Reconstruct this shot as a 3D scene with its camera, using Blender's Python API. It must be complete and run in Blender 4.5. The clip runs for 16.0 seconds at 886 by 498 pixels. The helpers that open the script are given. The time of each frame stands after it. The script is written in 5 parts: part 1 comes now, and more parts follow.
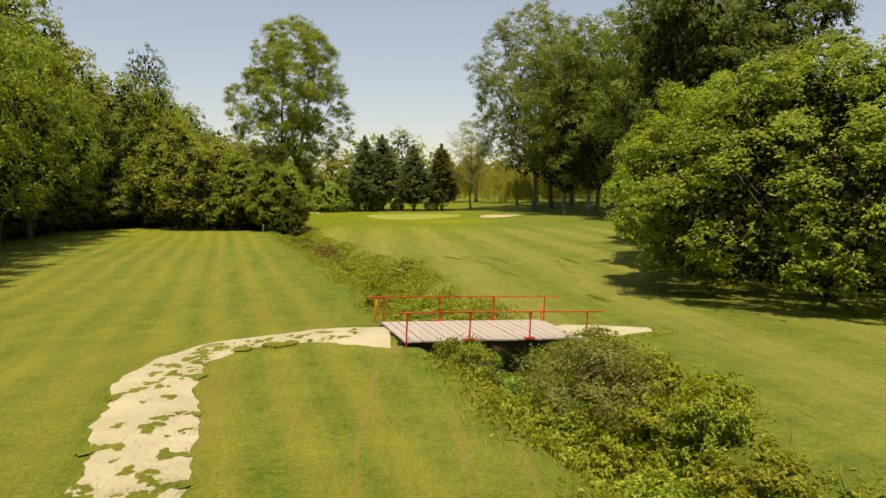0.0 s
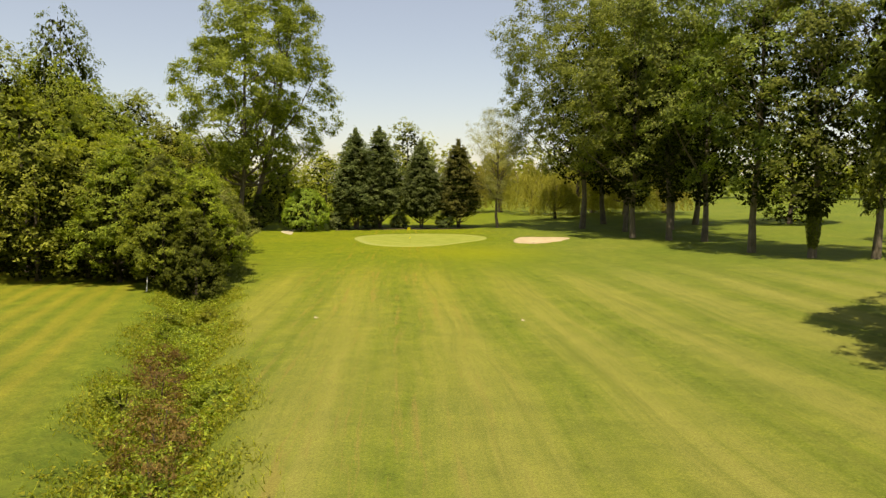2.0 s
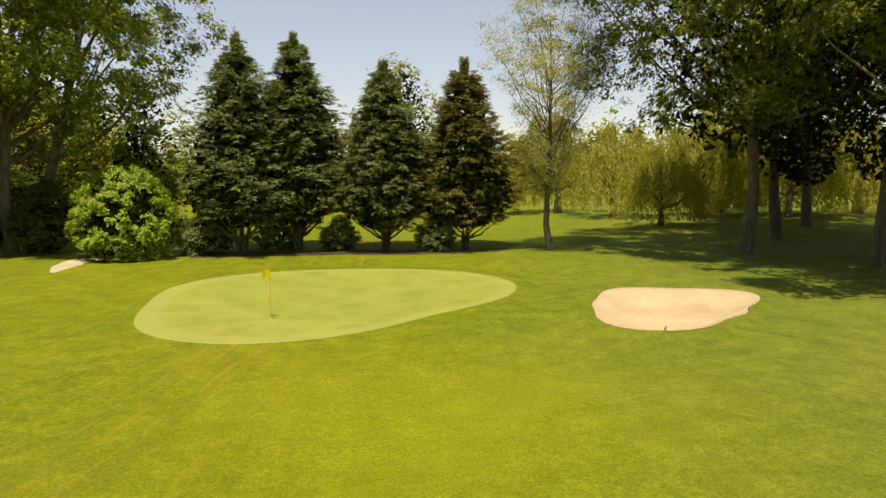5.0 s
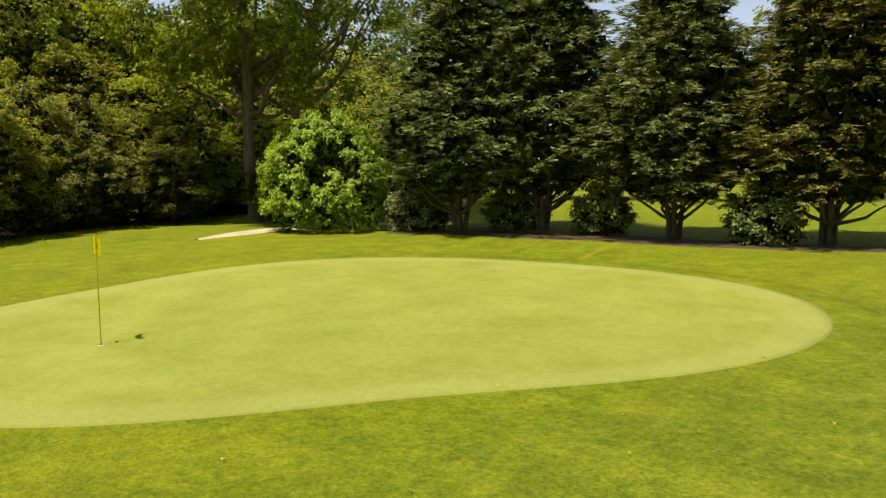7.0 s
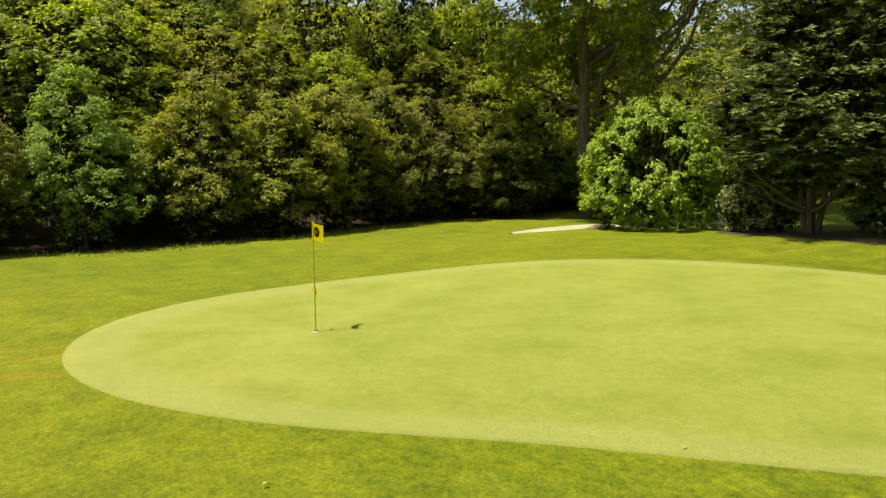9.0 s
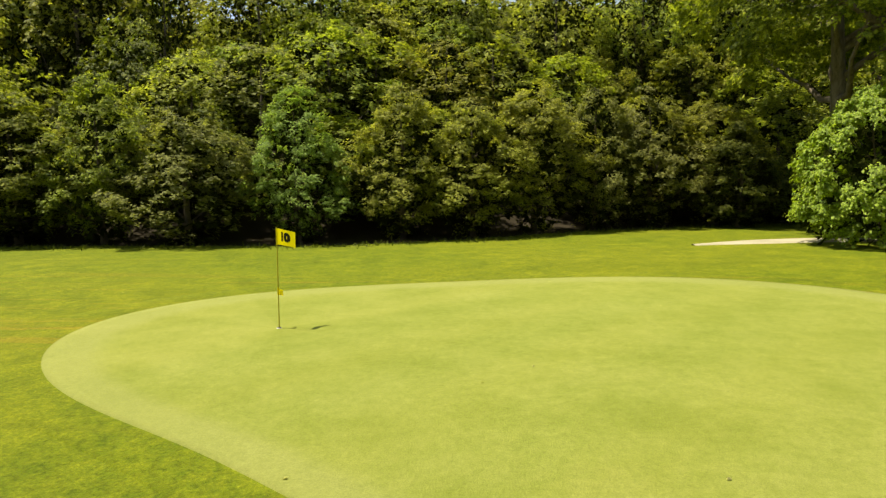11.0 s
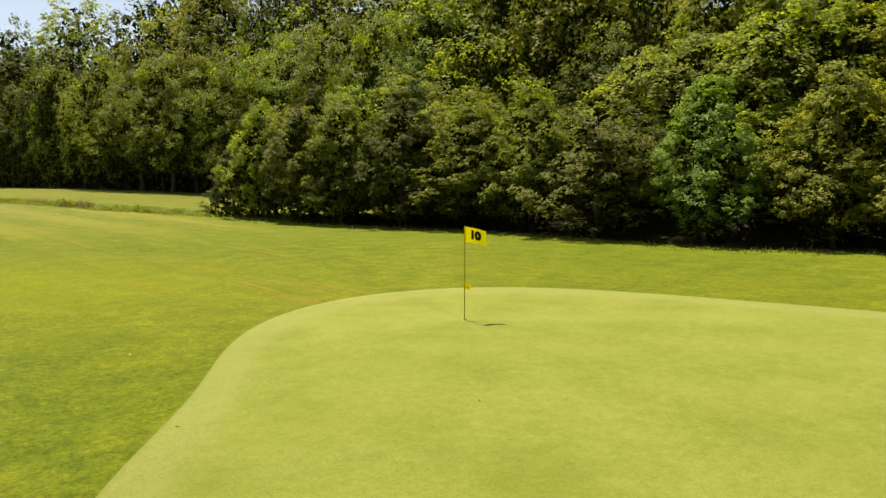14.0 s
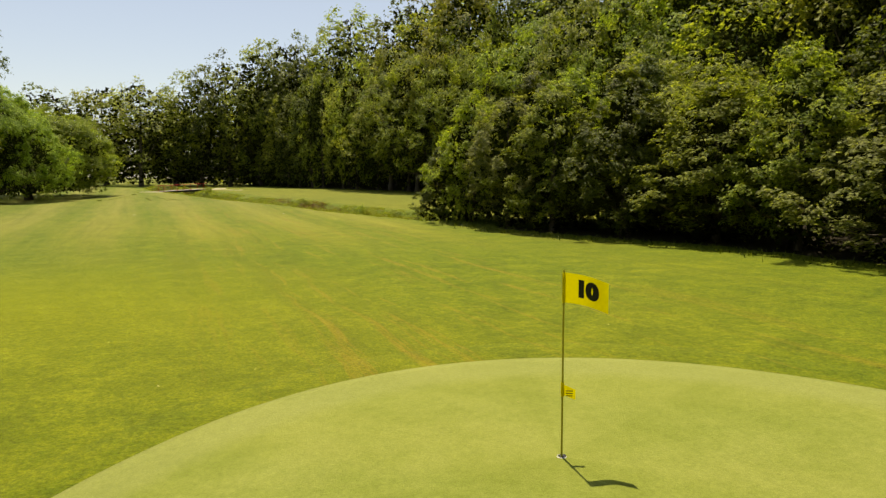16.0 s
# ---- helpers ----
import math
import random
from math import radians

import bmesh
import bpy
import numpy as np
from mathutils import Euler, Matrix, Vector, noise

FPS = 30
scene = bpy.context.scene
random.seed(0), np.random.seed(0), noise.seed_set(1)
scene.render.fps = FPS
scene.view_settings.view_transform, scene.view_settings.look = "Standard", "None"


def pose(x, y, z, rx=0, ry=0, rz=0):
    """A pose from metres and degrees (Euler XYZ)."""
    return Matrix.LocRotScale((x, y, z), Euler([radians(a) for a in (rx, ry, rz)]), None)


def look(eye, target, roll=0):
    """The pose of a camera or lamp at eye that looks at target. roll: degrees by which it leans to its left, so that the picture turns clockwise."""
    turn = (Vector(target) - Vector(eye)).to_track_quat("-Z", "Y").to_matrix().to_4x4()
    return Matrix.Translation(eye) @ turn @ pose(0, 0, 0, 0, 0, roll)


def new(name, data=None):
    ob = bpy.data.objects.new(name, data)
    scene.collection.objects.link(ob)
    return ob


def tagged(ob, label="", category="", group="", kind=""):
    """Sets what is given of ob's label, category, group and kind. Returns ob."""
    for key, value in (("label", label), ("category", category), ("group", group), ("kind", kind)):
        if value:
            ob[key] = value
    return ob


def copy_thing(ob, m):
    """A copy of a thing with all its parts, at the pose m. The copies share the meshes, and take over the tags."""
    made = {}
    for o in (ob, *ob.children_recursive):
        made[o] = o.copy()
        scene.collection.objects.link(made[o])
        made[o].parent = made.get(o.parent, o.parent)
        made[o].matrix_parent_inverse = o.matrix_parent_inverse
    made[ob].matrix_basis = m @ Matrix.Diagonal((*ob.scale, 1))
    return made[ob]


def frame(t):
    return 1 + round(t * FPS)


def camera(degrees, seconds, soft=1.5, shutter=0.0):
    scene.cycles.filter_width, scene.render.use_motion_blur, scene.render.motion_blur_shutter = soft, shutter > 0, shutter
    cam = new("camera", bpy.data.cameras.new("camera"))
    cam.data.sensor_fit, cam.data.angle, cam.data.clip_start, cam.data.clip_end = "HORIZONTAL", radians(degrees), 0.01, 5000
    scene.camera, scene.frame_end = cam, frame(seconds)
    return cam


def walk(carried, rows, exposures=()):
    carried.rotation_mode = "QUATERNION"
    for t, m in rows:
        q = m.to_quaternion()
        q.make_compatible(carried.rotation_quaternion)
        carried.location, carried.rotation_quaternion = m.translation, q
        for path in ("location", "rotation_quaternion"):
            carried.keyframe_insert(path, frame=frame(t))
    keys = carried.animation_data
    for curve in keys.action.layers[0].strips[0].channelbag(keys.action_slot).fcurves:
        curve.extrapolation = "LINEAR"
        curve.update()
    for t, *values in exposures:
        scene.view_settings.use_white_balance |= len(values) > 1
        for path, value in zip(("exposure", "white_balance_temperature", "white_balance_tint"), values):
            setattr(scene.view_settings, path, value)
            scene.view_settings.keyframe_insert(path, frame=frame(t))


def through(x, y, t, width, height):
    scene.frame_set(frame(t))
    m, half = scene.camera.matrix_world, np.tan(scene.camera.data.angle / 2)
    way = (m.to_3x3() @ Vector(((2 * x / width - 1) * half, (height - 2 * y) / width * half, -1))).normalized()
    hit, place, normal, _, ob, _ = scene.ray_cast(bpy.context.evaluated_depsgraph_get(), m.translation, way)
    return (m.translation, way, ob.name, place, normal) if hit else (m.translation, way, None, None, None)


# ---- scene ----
cam = camera(64.0, 16.0, soft=1.4)
PATH = [
    (0, (12.169, -129.398, 6.152), (12.084, -127.408, 5.97), -0.0),
    (0.5, (11.471, -120.196, 7.064), (11.383, -118.207, 6.881), -0.1),
    (1, (11.158, -110.713, 7.835), (11.059, -108.724, 7.648), -0.0),
    (1.5, (10.593, -100.755, 7.891), (10.482, -98.767, 7.704), -0.0),
    (2, (9.599, -90.588, 7.735), (9.481, -88.6, 7.55), -0.0),
    (2.5, (8.604, -80.513, 7.755), (8.478, -78.526, 7.567), -0.1),
    (3, (7.873, -70.23, 7.653), (7.74, -68.244, 7.465), -0.1),
    (3.2, (7.959, -66.141, 7.624), (7.817, -64.155, 7.434), -0.4),
    (5.3, (11.909, -22.166, 5.466), (11.542, -20.209, 5.269), -0.4),
    (5.5, (12.25, -18.671, 5.303), (11.793, -16.735, 5.098), -0.5),
    (6, (13.219, -12.271, 4.357), (12.469, -10.427, 4.164), -0.5),
    (6.5, (13.749, -8.036, 3.76), (12.666, -6.366, 3.565), -0.4),
    (7, (13.95, -4.99, 3.114), (12.564, -3.561, 2.918), -0.3),
    (7.5, (13.85, -3.473, 2.833), (12.246, -2.296, 2.634), -0.1),
    (8, (13.849, -2.72, 2.794), (12.103, -1.767, 2.591), -0.3),
    (8.5, (13.758, -2.191, 2.83), (11.912, -1.447, 2.627), -0.4),
    (8.7, (13.535, -1.903, 2.838), (11.658, -1.241, 2.639), -0.5),
    (10.8, (13.781, 4.985, 3.013), (11.8, 4.78, 2.83), -0.5),
    (11, (13.869, 5.953, 2.995), (11.908, 5.607, 2.812), -0.4),
    (11.5, (13.874, 8.172, 2.927), (12.013, 7.463, 2.744), -0.3),
    (12, (13.682, 10.055, 2.984), (11.97, 9.037, 2.797), -0.1),
    (12.5, (13.222, 11.67, 3.061), (11.637, 10.464, 2.868), -0.0),
    (13, (12.375, 12.541, 3.067), (10.911, 11.193, 2.874), 0.0),
    (13.5, (11.345, 12.679, 3.173), (10.004, 11.209, 2.973), -0.0),
    (14, (9.821, 12.26, 3.179), (8.625, 10.669, 2.979), -0.0),
    (14.5, (8.172, 11.339, 3.229), (7.133, 9.643, 3.026), -0.1),
    (15, (6.483, 10.14, 3.242), (5.609, 8.353, 3.039), -0.3),
    (15.5, (4.852, 8.689, 3.198), (4.146, 6.828, 2.996), -0.2),
    (16, (3.371, 7.102, 3.135), (2.835, 5.186, 2.937), -0.2),
]

walk(cam, [(t, look(eye, target, roll)) for t, eye, target, roll in PATH], [(0, 0.22, 7700, 14), (1.6, 0.35, 7700, 14), (5.3, 0.38, 7800, 16), (6.6, 0.45, 7400, 14), (8, 0.62, 7050, 12), (12.5, 0.6, 7200, 12), (14, 0.47, 7300, 12), (16, 0.28, 7600, 12)])

# ---- world and sun ----
SUN = Vector((-0.02, -0.39, 1.0)).normalized()
world = bpy.data.worlds.new("sky")
world.use_nodes = True
scene.world = world
wn = world.node_tree
sky = wn.nodes.new("ShaderNodeTexSky")
sky.sky_type, sky.sun_disc = "NISHITA", False
sky.sun_elevation, sky.sun_rotation = math.asin(SUN.z), radians(180)
sky.air_density, sky.dust_density, sky.ozone_density = 1.0, 0.7, 1.5
haze = wn.nodes.new("ShaderNodeMix")
haze.data_type, haze.blend_type = "RGBA", "ADD"
haze.inputs[0].default_value = 1.0
haze.inputs[7].default_value = (1.62, 1.64, 1.78, 1)
wn.links.new(sky.outputs[0], haze.inputs[6])
wn.links.new(haze.outputs[2], wn.nodes["Background"].inputs[0])
wn.nodes["Background"].inputs[1].default_value = 0.088
sun = new("sun", bpy.data.lights.new("sun", "SUN"))
sun.data.energy, sun.data.angle, sun.data.color = 5.0, radians(0.5), (1.0, 0.95, 0.86)
sun.matrix_world = look(SUN * 300, (0, 0, 0))

rng = np.random.default_rng(7)


# ---- materials ----
def material(name, rough=0.8, spec=0.3):
    m = bpy.data.materials.new(name)
    m.use_nodes = True
    b = m.node_tree.nodes["Principled BSDF"]
    b.inputs["Roughness"].default_value = rough
    b.inputs["Specular IOR Level"].default_value = spec
    return m, m.node_tree.nodes, m.node_tree.links, b


def ramp(nodes, stops):
    r = nodes.new("ShaderNodeValToRGB")
    e = r.color_ramp.elements
    while len(e) < len(stops):
        e.new(0.5)
    for el, (pos, col) in zip(e, stops):
        el.position, el.color = pos, (*col, 1)
    return r


def mix(nodes, links, kind, fac, a, b):
    n = nodes.new("ShaderNodeMix")
    n.data_type, n.blend_type = "RGBA", kind
    for sock, v in ((n.inputs[0], fac), (n.inputs[6], a), (n.inputs[7], b)):
        if isinstance(v, (int, float)):
            sock.default_value = v
        elif isinstance(v, tuple):
            sock.default_value = (*v, 1)
        else:
            links.new(v, sock)
    return n.outputs[2]


def noise_tex(nodes, links, coord, scale, detail=4.0, rough=0.6):
    n = nodes.new("ShaderNodeTexNoise")
    n.inputs["Scale"].default_value, n.inputs["Detail"].default_value, n.inputs["Roughness"].default_value = scale, detail, rough
    if coord is not None:
        links.new(coord, n.inputs["Vector"])
    return n.outputs["Fac"]


def calc(nodes, links, op, a, b=0.0, c=0.0):
    n = nodes.new("ShaderNodeMath")
    n.operation = op
    for sock, v in zip(n.inputs, (a, b, c)):
        if isinstance(v, (int, float)):
            sock.default_value = v
        else:
            links.new(v, sock)
    return n.outputs[0]


def bump(nodes, links, bsdf, height, strength, distance):
    n = nodes.new("ShaderNodeBump")
    n.inputs["Strength"].default_value, n.inputs["Distance"].default_value = strength, distance
    links.new(height, n.inputs["Height"])
    links.new(n.outputs[0], bsdf.inputs["Normal"])


def leaf_material(name, dark, light, through=0.4, spec=0.22):
    """Leaves whose colour varies leaf by leaf and plant by plant, and that let some light through."""
    dark, light = (*dark[:2], 0.72 * dark[2]), (*light[:2], 0.72 * light[2])
    m, n, l, b = material(name, 0.5, spec)
    geo, info = n.new("ShaderNodeNewGeometry"), n.new("ShaderNodeObjectInfo")
    r = ramp(n, [(0.0, dark), (0.55, tuple(0.5 * (p + q) for p, q in zip(dark, light))), (1.0, light)])
    l.new(geo.outputs["Random Per Island"], r.inputs[0])
    hs = n.new("ShaderNodeHueSaturation")
    l.new(r.outputs[0], hs.inputs["Color"])
    l.new(calc(n, l, "MULTIPLY_ADD", info.outputs["Random"], 0.022, 0.486), hs.inputs["Hue"])
    l.new(calc(n, l, "MULTIPLY_ADD", info.outputs["Random"], 0.34, 0.84), hs.inputs["Value"])
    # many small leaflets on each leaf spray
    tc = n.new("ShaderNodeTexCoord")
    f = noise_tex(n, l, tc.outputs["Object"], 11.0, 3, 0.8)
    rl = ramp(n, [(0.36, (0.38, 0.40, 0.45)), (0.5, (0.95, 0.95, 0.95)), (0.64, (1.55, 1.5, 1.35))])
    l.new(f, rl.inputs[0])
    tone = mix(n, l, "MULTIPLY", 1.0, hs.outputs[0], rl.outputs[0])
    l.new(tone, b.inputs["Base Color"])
    bump(n, l, b, f, 0.9, 0.06)
    t, mx = n.new("ShaderNodeBsdfTranslucent"), n.new("ShaderNodeMixShader")
    l.new(mix(n, l, "MULTIPLY", 1.0, tone, (1.24, 1.27, 0.62)), t.inputs[0])
    mx.inputs[0].default_value = through
    l.new(b.outputs[0], mx.inputs[1])
    l.new(t.outputs[0], mx.inputs[2])
    l.new(mx.outputs[0], n["Material Output"].inputs[0])
    return m


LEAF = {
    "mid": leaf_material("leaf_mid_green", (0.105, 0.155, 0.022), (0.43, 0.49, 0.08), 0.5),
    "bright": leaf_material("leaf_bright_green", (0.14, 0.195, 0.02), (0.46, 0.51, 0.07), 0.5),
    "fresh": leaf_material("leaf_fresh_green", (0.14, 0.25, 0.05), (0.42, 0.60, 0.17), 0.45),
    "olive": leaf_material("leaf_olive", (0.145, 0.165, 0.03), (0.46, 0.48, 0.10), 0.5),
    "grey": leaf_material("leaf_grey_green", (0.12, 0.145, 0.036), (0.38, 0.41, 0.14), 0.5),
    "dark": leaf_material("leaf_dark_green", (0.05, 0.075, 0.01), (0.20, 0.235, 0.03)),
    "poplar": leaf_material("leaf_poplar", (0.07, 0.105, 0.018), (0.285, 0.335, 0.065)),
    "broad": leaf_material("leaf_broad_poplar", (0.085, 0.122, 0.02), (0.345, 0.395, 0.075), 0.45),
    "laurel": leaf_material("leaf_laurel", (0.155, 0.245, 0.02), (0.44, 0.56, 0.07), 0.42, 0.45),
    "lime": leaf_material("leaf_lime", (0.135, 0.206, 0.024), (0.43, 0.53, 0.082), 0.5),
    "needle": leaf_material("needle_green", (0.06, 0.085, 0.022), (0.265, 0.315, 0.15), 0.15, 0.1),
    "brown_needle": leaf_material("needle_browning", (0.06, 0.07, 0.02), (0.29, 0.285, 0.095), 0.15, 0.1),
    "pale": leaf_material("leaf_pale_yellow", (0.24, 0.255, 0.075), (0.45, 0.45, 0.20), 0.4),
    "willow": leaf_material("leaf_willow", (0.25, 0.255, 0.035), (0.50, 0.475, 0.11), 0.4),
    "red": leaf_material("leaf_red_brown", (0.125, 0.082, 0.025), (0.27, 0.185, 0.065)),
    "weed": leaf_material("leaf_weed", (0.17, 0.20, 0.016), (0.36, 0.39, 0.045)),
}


def bark_material(name, a, b_, scale=6.0):
    m, n, l, b = material(name, 0.9, 0.15)
    tc = n.new("ShaderNodeTexCoord")
    mp = n.new("ShaderNodeMapping")
    mp.inputs["Scale"].default_value = (1, 1, 0.25)
    l.new(tc.outputs["Object"], mp.inputs[0])
    f = noise_tex(n, l, mp.outputs[0], scale, 6, 0.7)
    r = ramp(n, [(0.3, a), (0.7, b_)])
    l.new(f, r.inputs[0])
    l.new(r.outputs[0], b.inputs["Base Color"])
    bump(n, l, b, f, 0.7, 0.05)
    return m


BARK = bark_material("bark_brown", (0.05, 0.04, 0.028), (0.17, 0.14, 0.10))
BARK_GREY = bark_material("bark_grey", (0.07, 0.058, 0.038), (0.23, 0.19, 0.13))


def turf_material(name, low, high, dry, stripes=(), wear=False):
    """Mown grass. stripes: rows of heading in degrees, width, strength and the side of a line on which they lie."""
    m, n, l, b = material(name, 0.9, 0.12)
    pos = n.new("ShaderNodeNewGeometry").outputs["Position"]
    big = noise_tex(n, l, pos, 0.06, 3)
    mid = noise_tex(n, l, pos, 0.9, 5, 0.7)
    fine = noise_tex(n, l, pos, 5.0, 6, 0.8)
    blade = noise_tex(n, l, pos, 45.0, 4, 0.75)
    r = ramp(n, [(0.41, low), (0.59, high)])
    l.new(calc(n, l, "ADD", calc(n, l, "MULTIPLY", mid, 0.35), calc(n, l, "MULTIPLY", fine, 0.65)), r.inputs[0])
    col = r.outputs[0]
    rb = ramp(n, [(0.45, (0, 0, 0)), (0.72, (1, 1, 1))])
    l.new(big, rb.inputs[0])
    col = mix(n, l, "MIX", calc(n, l, "MULTIPLY", rb.outputs[0], 0.4), col, dry)
    sep = n.new("ShaderNodeSeparateXYZ")
    l.new(pos, sep.inputs[0])
    for heading, width, strength, where, tan in stripes:
        c, s = math.cos(radians(heading)), math.sin(radians(heading))
        across = calc(n, l, "ADD", calc(n, l, "MULTIPLY", sep.outputs[0], c), calc(n, l, "MULTIPLY", sep.outputs[1], s))
        along = calc(n, l, "ADD", calc(n, l, "MULTIPLY", sep.outputs[0], -s), calc(n, l, "MULTIPLY", sep.outputs[1], c))
        wob = calc(n, l, "MULTIPLY", noise_tex(n, l, pos, 0.05, 2), 1.4)
        bent = calc(n, l, "ADD", across, wob)
        wave = calc(n, l, "MULTIPLY_ADD", calc(n, l, "SINE", calc(n, l, "MULTIPLY", bent, 2 * math.pi / width)), 0.5, 0.5)
        comb = n.new("ShaderNodeCombineXYZ")
        l.new(calc(n, l, "MULTIPLY", bent, 1.0), comb.inputs[0])
        l.new(calc(n, l, "MULTIPLY", along, 0.035), comb.inputs[1])
        streak = noise_tex(n, l, comb.outputs[0], 1.4, 5, 0.75)
        rs = ramp(n, [(0.4, (0, 0, 0)), (0.62, (1, 1, 1))])
        l.new(streak, rs.inputs[0])
        amount = calc(n, l, "MULTIPLY", calc(n, l, "ADD", calc(n, l, "MULTIPLY", wave, 0.6), calc(n, l, "MULTIPLY", rs.outputs[0], 0.4)), strength)
        if wear:
            fade = n.new("ShaderNodeMapRange")
            fade.inputs["From Min"].default_value, fade.inputs["From Max"].default_value = -16.0, -34.0
            l.new(calc(n, l, "MULTIPLY_ADD", mid, 8.0, sep.outputs[1]), fade.inputs["Value"])
            amount = calc(n, l, "MULTIPLY", amount, fade.outputs[0])
        if where:
            side = calc(n, l, "ADD", calc(n, l, "MULTIPLY", sep.outputs[0], where[0]), calc(n, l, "MULTIPLY_ADD", sep.outputs[1], where[1], where[2]))
            on = n.new("ShaderNodeClamp")
            l.new(calc(n, l, "MULTIPLY", side, 0.5), on.inputs[0])
            amount = calc(n, l, "MULTIPLY", amount, on.outputs[0])
        col = mix(n, l, "MIX", amount, col, tan)
    if wear:
        patch = noise_tex(n, l, pos, 0.45, 5, 0.65)
        rp = ramp(n, [(0.36, (0.86, 0.88, 0.88)), (0.64, (1.1, 1.08, 1.06))])
        l.new(patch, rp.inputs[0])
        col = mix(n, l, "MULTIPLY", 0.6, col, rp.outputs[0])
        # narrow worn and lusher tracks along the line of play, and fresher grass near the green
        comb = n.new("ShaderNodeCombineXYZ")
        l.new(calc(n, l, "ADD", calc(n, l, "MULTIPLY_ADD", sep.outputs[1], 0.13, sep.outputs[0]), calc(n, l, "MULTIPLY", big, 2.0)), comb.inputs[0])
        l.new(calc(n, l, "MULTIPLY", sep.outputs[1], 0.022), comb.inputs[1])
        track = noise_tex(n, l, comb.outputs[0], 0.8, 4, 0.7)
        rt = ramp(n, [(0.53, (0, 0, 0)), (0.66, (1, 1, 1))])
        l.new(track, rt.inputs[0])
        col = mix(n, l, "MIX", calc(n, l, "MULTIPLY", rt.outputs[0], 0.38), col, (0.095, 0.118, 0.016))
        comb = n.new("ShaderNodeCombineXYZ")
        side = calc(n, l, "MULTIPLY_ADD", sep.outputs[1], 0.1, sep.outputs[0])
        l.new(calc(n, l, "ADD", side, calc(n, l, "MULTIPLY", big, 1.5)), comb.inputs[0])
        l.new(calc(n, l, "MULTIPLY", sep.outputs[1], 0.05), comb.inputs[1])
        rd = ramp(n, [(0.54, (0, 0, 0)), (0.64, (1, 1, 1))])
        l.new(noise_tex(n, l, comb.outputs[0], 1.5, 5, 0.75), rd.inputs[0])
        near = n.new("ShaderNodeMapRange")
        near.inputs["From Min"].default_value, near.inputs["From Max"].default_value = 8.0, 3.0
        l.new(calc(n, l, "ABSOLUTE", calc(n, l, "ADD", side, 2.5)), near.inputs["Value"])
        col = mix(n, l, "MIX", calc(n, l, "MULTIPLY", calc(n, l, "MULTIPLY", rd.outputs[0], near.outputs[0]), 0.6), col, (0.235, 0.185, 0.045))
        lush = n.new("ShaderNodeMapRange")
        lush.inputs["From Min"].default_value, lush.inputs["From Max"].default_value = -70.0, -8.0
        l.new(calc(n, l, "MULTIPLY_ADD", mid, 6.0, sep.outputs[1]), lush.inputs["Value"])
        west = n.new("ShaderNodeMapRange")
        west.inputs["From Min"].default_value, west.inputs["From Max"].default_value = 24.0, 10.0
        l.new(calc(n, l, "MULTIPLY_ADD", mid, 6.0, sep.outputs[0]), west.inputs["Value"])
        col = mix(n, l, "MULTIPLY", calc(n, l, "MULTIPLY", calc(n, l, "MULTIPLY", lush.outputs[0], west.outputs[0]), 0.9), col, (1.14, 1.1, 0.3))
        # tufty rough round the green, and a sunburnt patch before it
        away = n.new("ShaderNodeVectorMath")
        away.operation = "DISTANCE"
        l.new(pos, away.inputs[0])
        away.inputs[1].default_value = (1.0, 4.0, 0.0)
        rough_on = n.new("ShaderNodeMapRange")
        rough_on.inputs["From Min"].default_value, rough_on.inputs["From Max"].default_value = 40.0, 16.0
        l.new(away.outputs["Value"], rough_on.inputs["Value"])
        rr_ = ramp(n, [(0.38, (0.8, 0.78, 0.7)), (0.5, (1.06, 1.02, 1.0)), (0.62, (1.42, 1.28, 1.5))])
        l.new(noise_tex(n, l, pos, 1.0, 8, 0.8), rr_.inputs[0])
        col = mix(n, l, "MULTIPLY", calc(n, l, "MULTIPLY", rough_on.outputs[0], 0.4), col, rr_.outputs[0])
        burnt = n.new("ShaderNodeVectorMath")
        burnt.operation = "DISTANCE"
        l.new(pos, burnt.inputs[0])
        burnt.inputs[1].default_value = (9.0, -12.5, 0.0)
        burnt_on = n.new("ShaderNodeMapRange")
        burnt_on.inputs["From Min"].default_value, burnt_on.inputs["From Max"].default_value = 13.0, 4.0
        l.new(calc(n, l, "MULTIPLY_ADD", patch, 6.0, burnt.outputs["Value"]), burnt_on.inputs["Value"])
        col = mix(n, l, "MIX", calc(n, l, "MULTIPLY", burnt_on.outputs[0], 0.4), col, (0.255, 0.27, 0.004))
    else:
        soft = ramp(n, [(0.36, (0.86, 0.89, 0.74)), (0.5, (1, 1, 1)), (0.64, (1.1, 1.07, 1.22))])
        l.new(noise_tex(n, l, pos, 0.5, 5, 0.62), soft.inputs[0])
        col = mix(n, l, "MULTIPLY", 0.8, col, soft.outputs[0])
        # the last metre before the edge is cut a little higher and looks paler
        rim = n.new("ShaderNodeAttribute")
        rim.attribute_name = "rim"
        edge = n.new("ShaderNodeMapRange")
        edge.inputs["From Min"].default_value, edge.inputs["From Max"].default_value = 0.885, 0.935
        l.new(calc(n, l, "MULTIPLY_ADD", mid, 0.03, rim.outputs["Fac"]), edge.inputs["Value"])
        col = mix(n, l, "MIX", calc(n, l, "MULTIPLY", edge.outputs[0], 0.5), col, (0.29, 0.31, 0.085))
    clump = noise_tex(n, l, pos, 16.0, 3, 0.7)
    rc = ramp(n, [(0.35, (0.72, 0.72, 0.72)), (0.65, (1.22, 1.22, 1.22))])
    l.new(clump, rc.inputs[0])
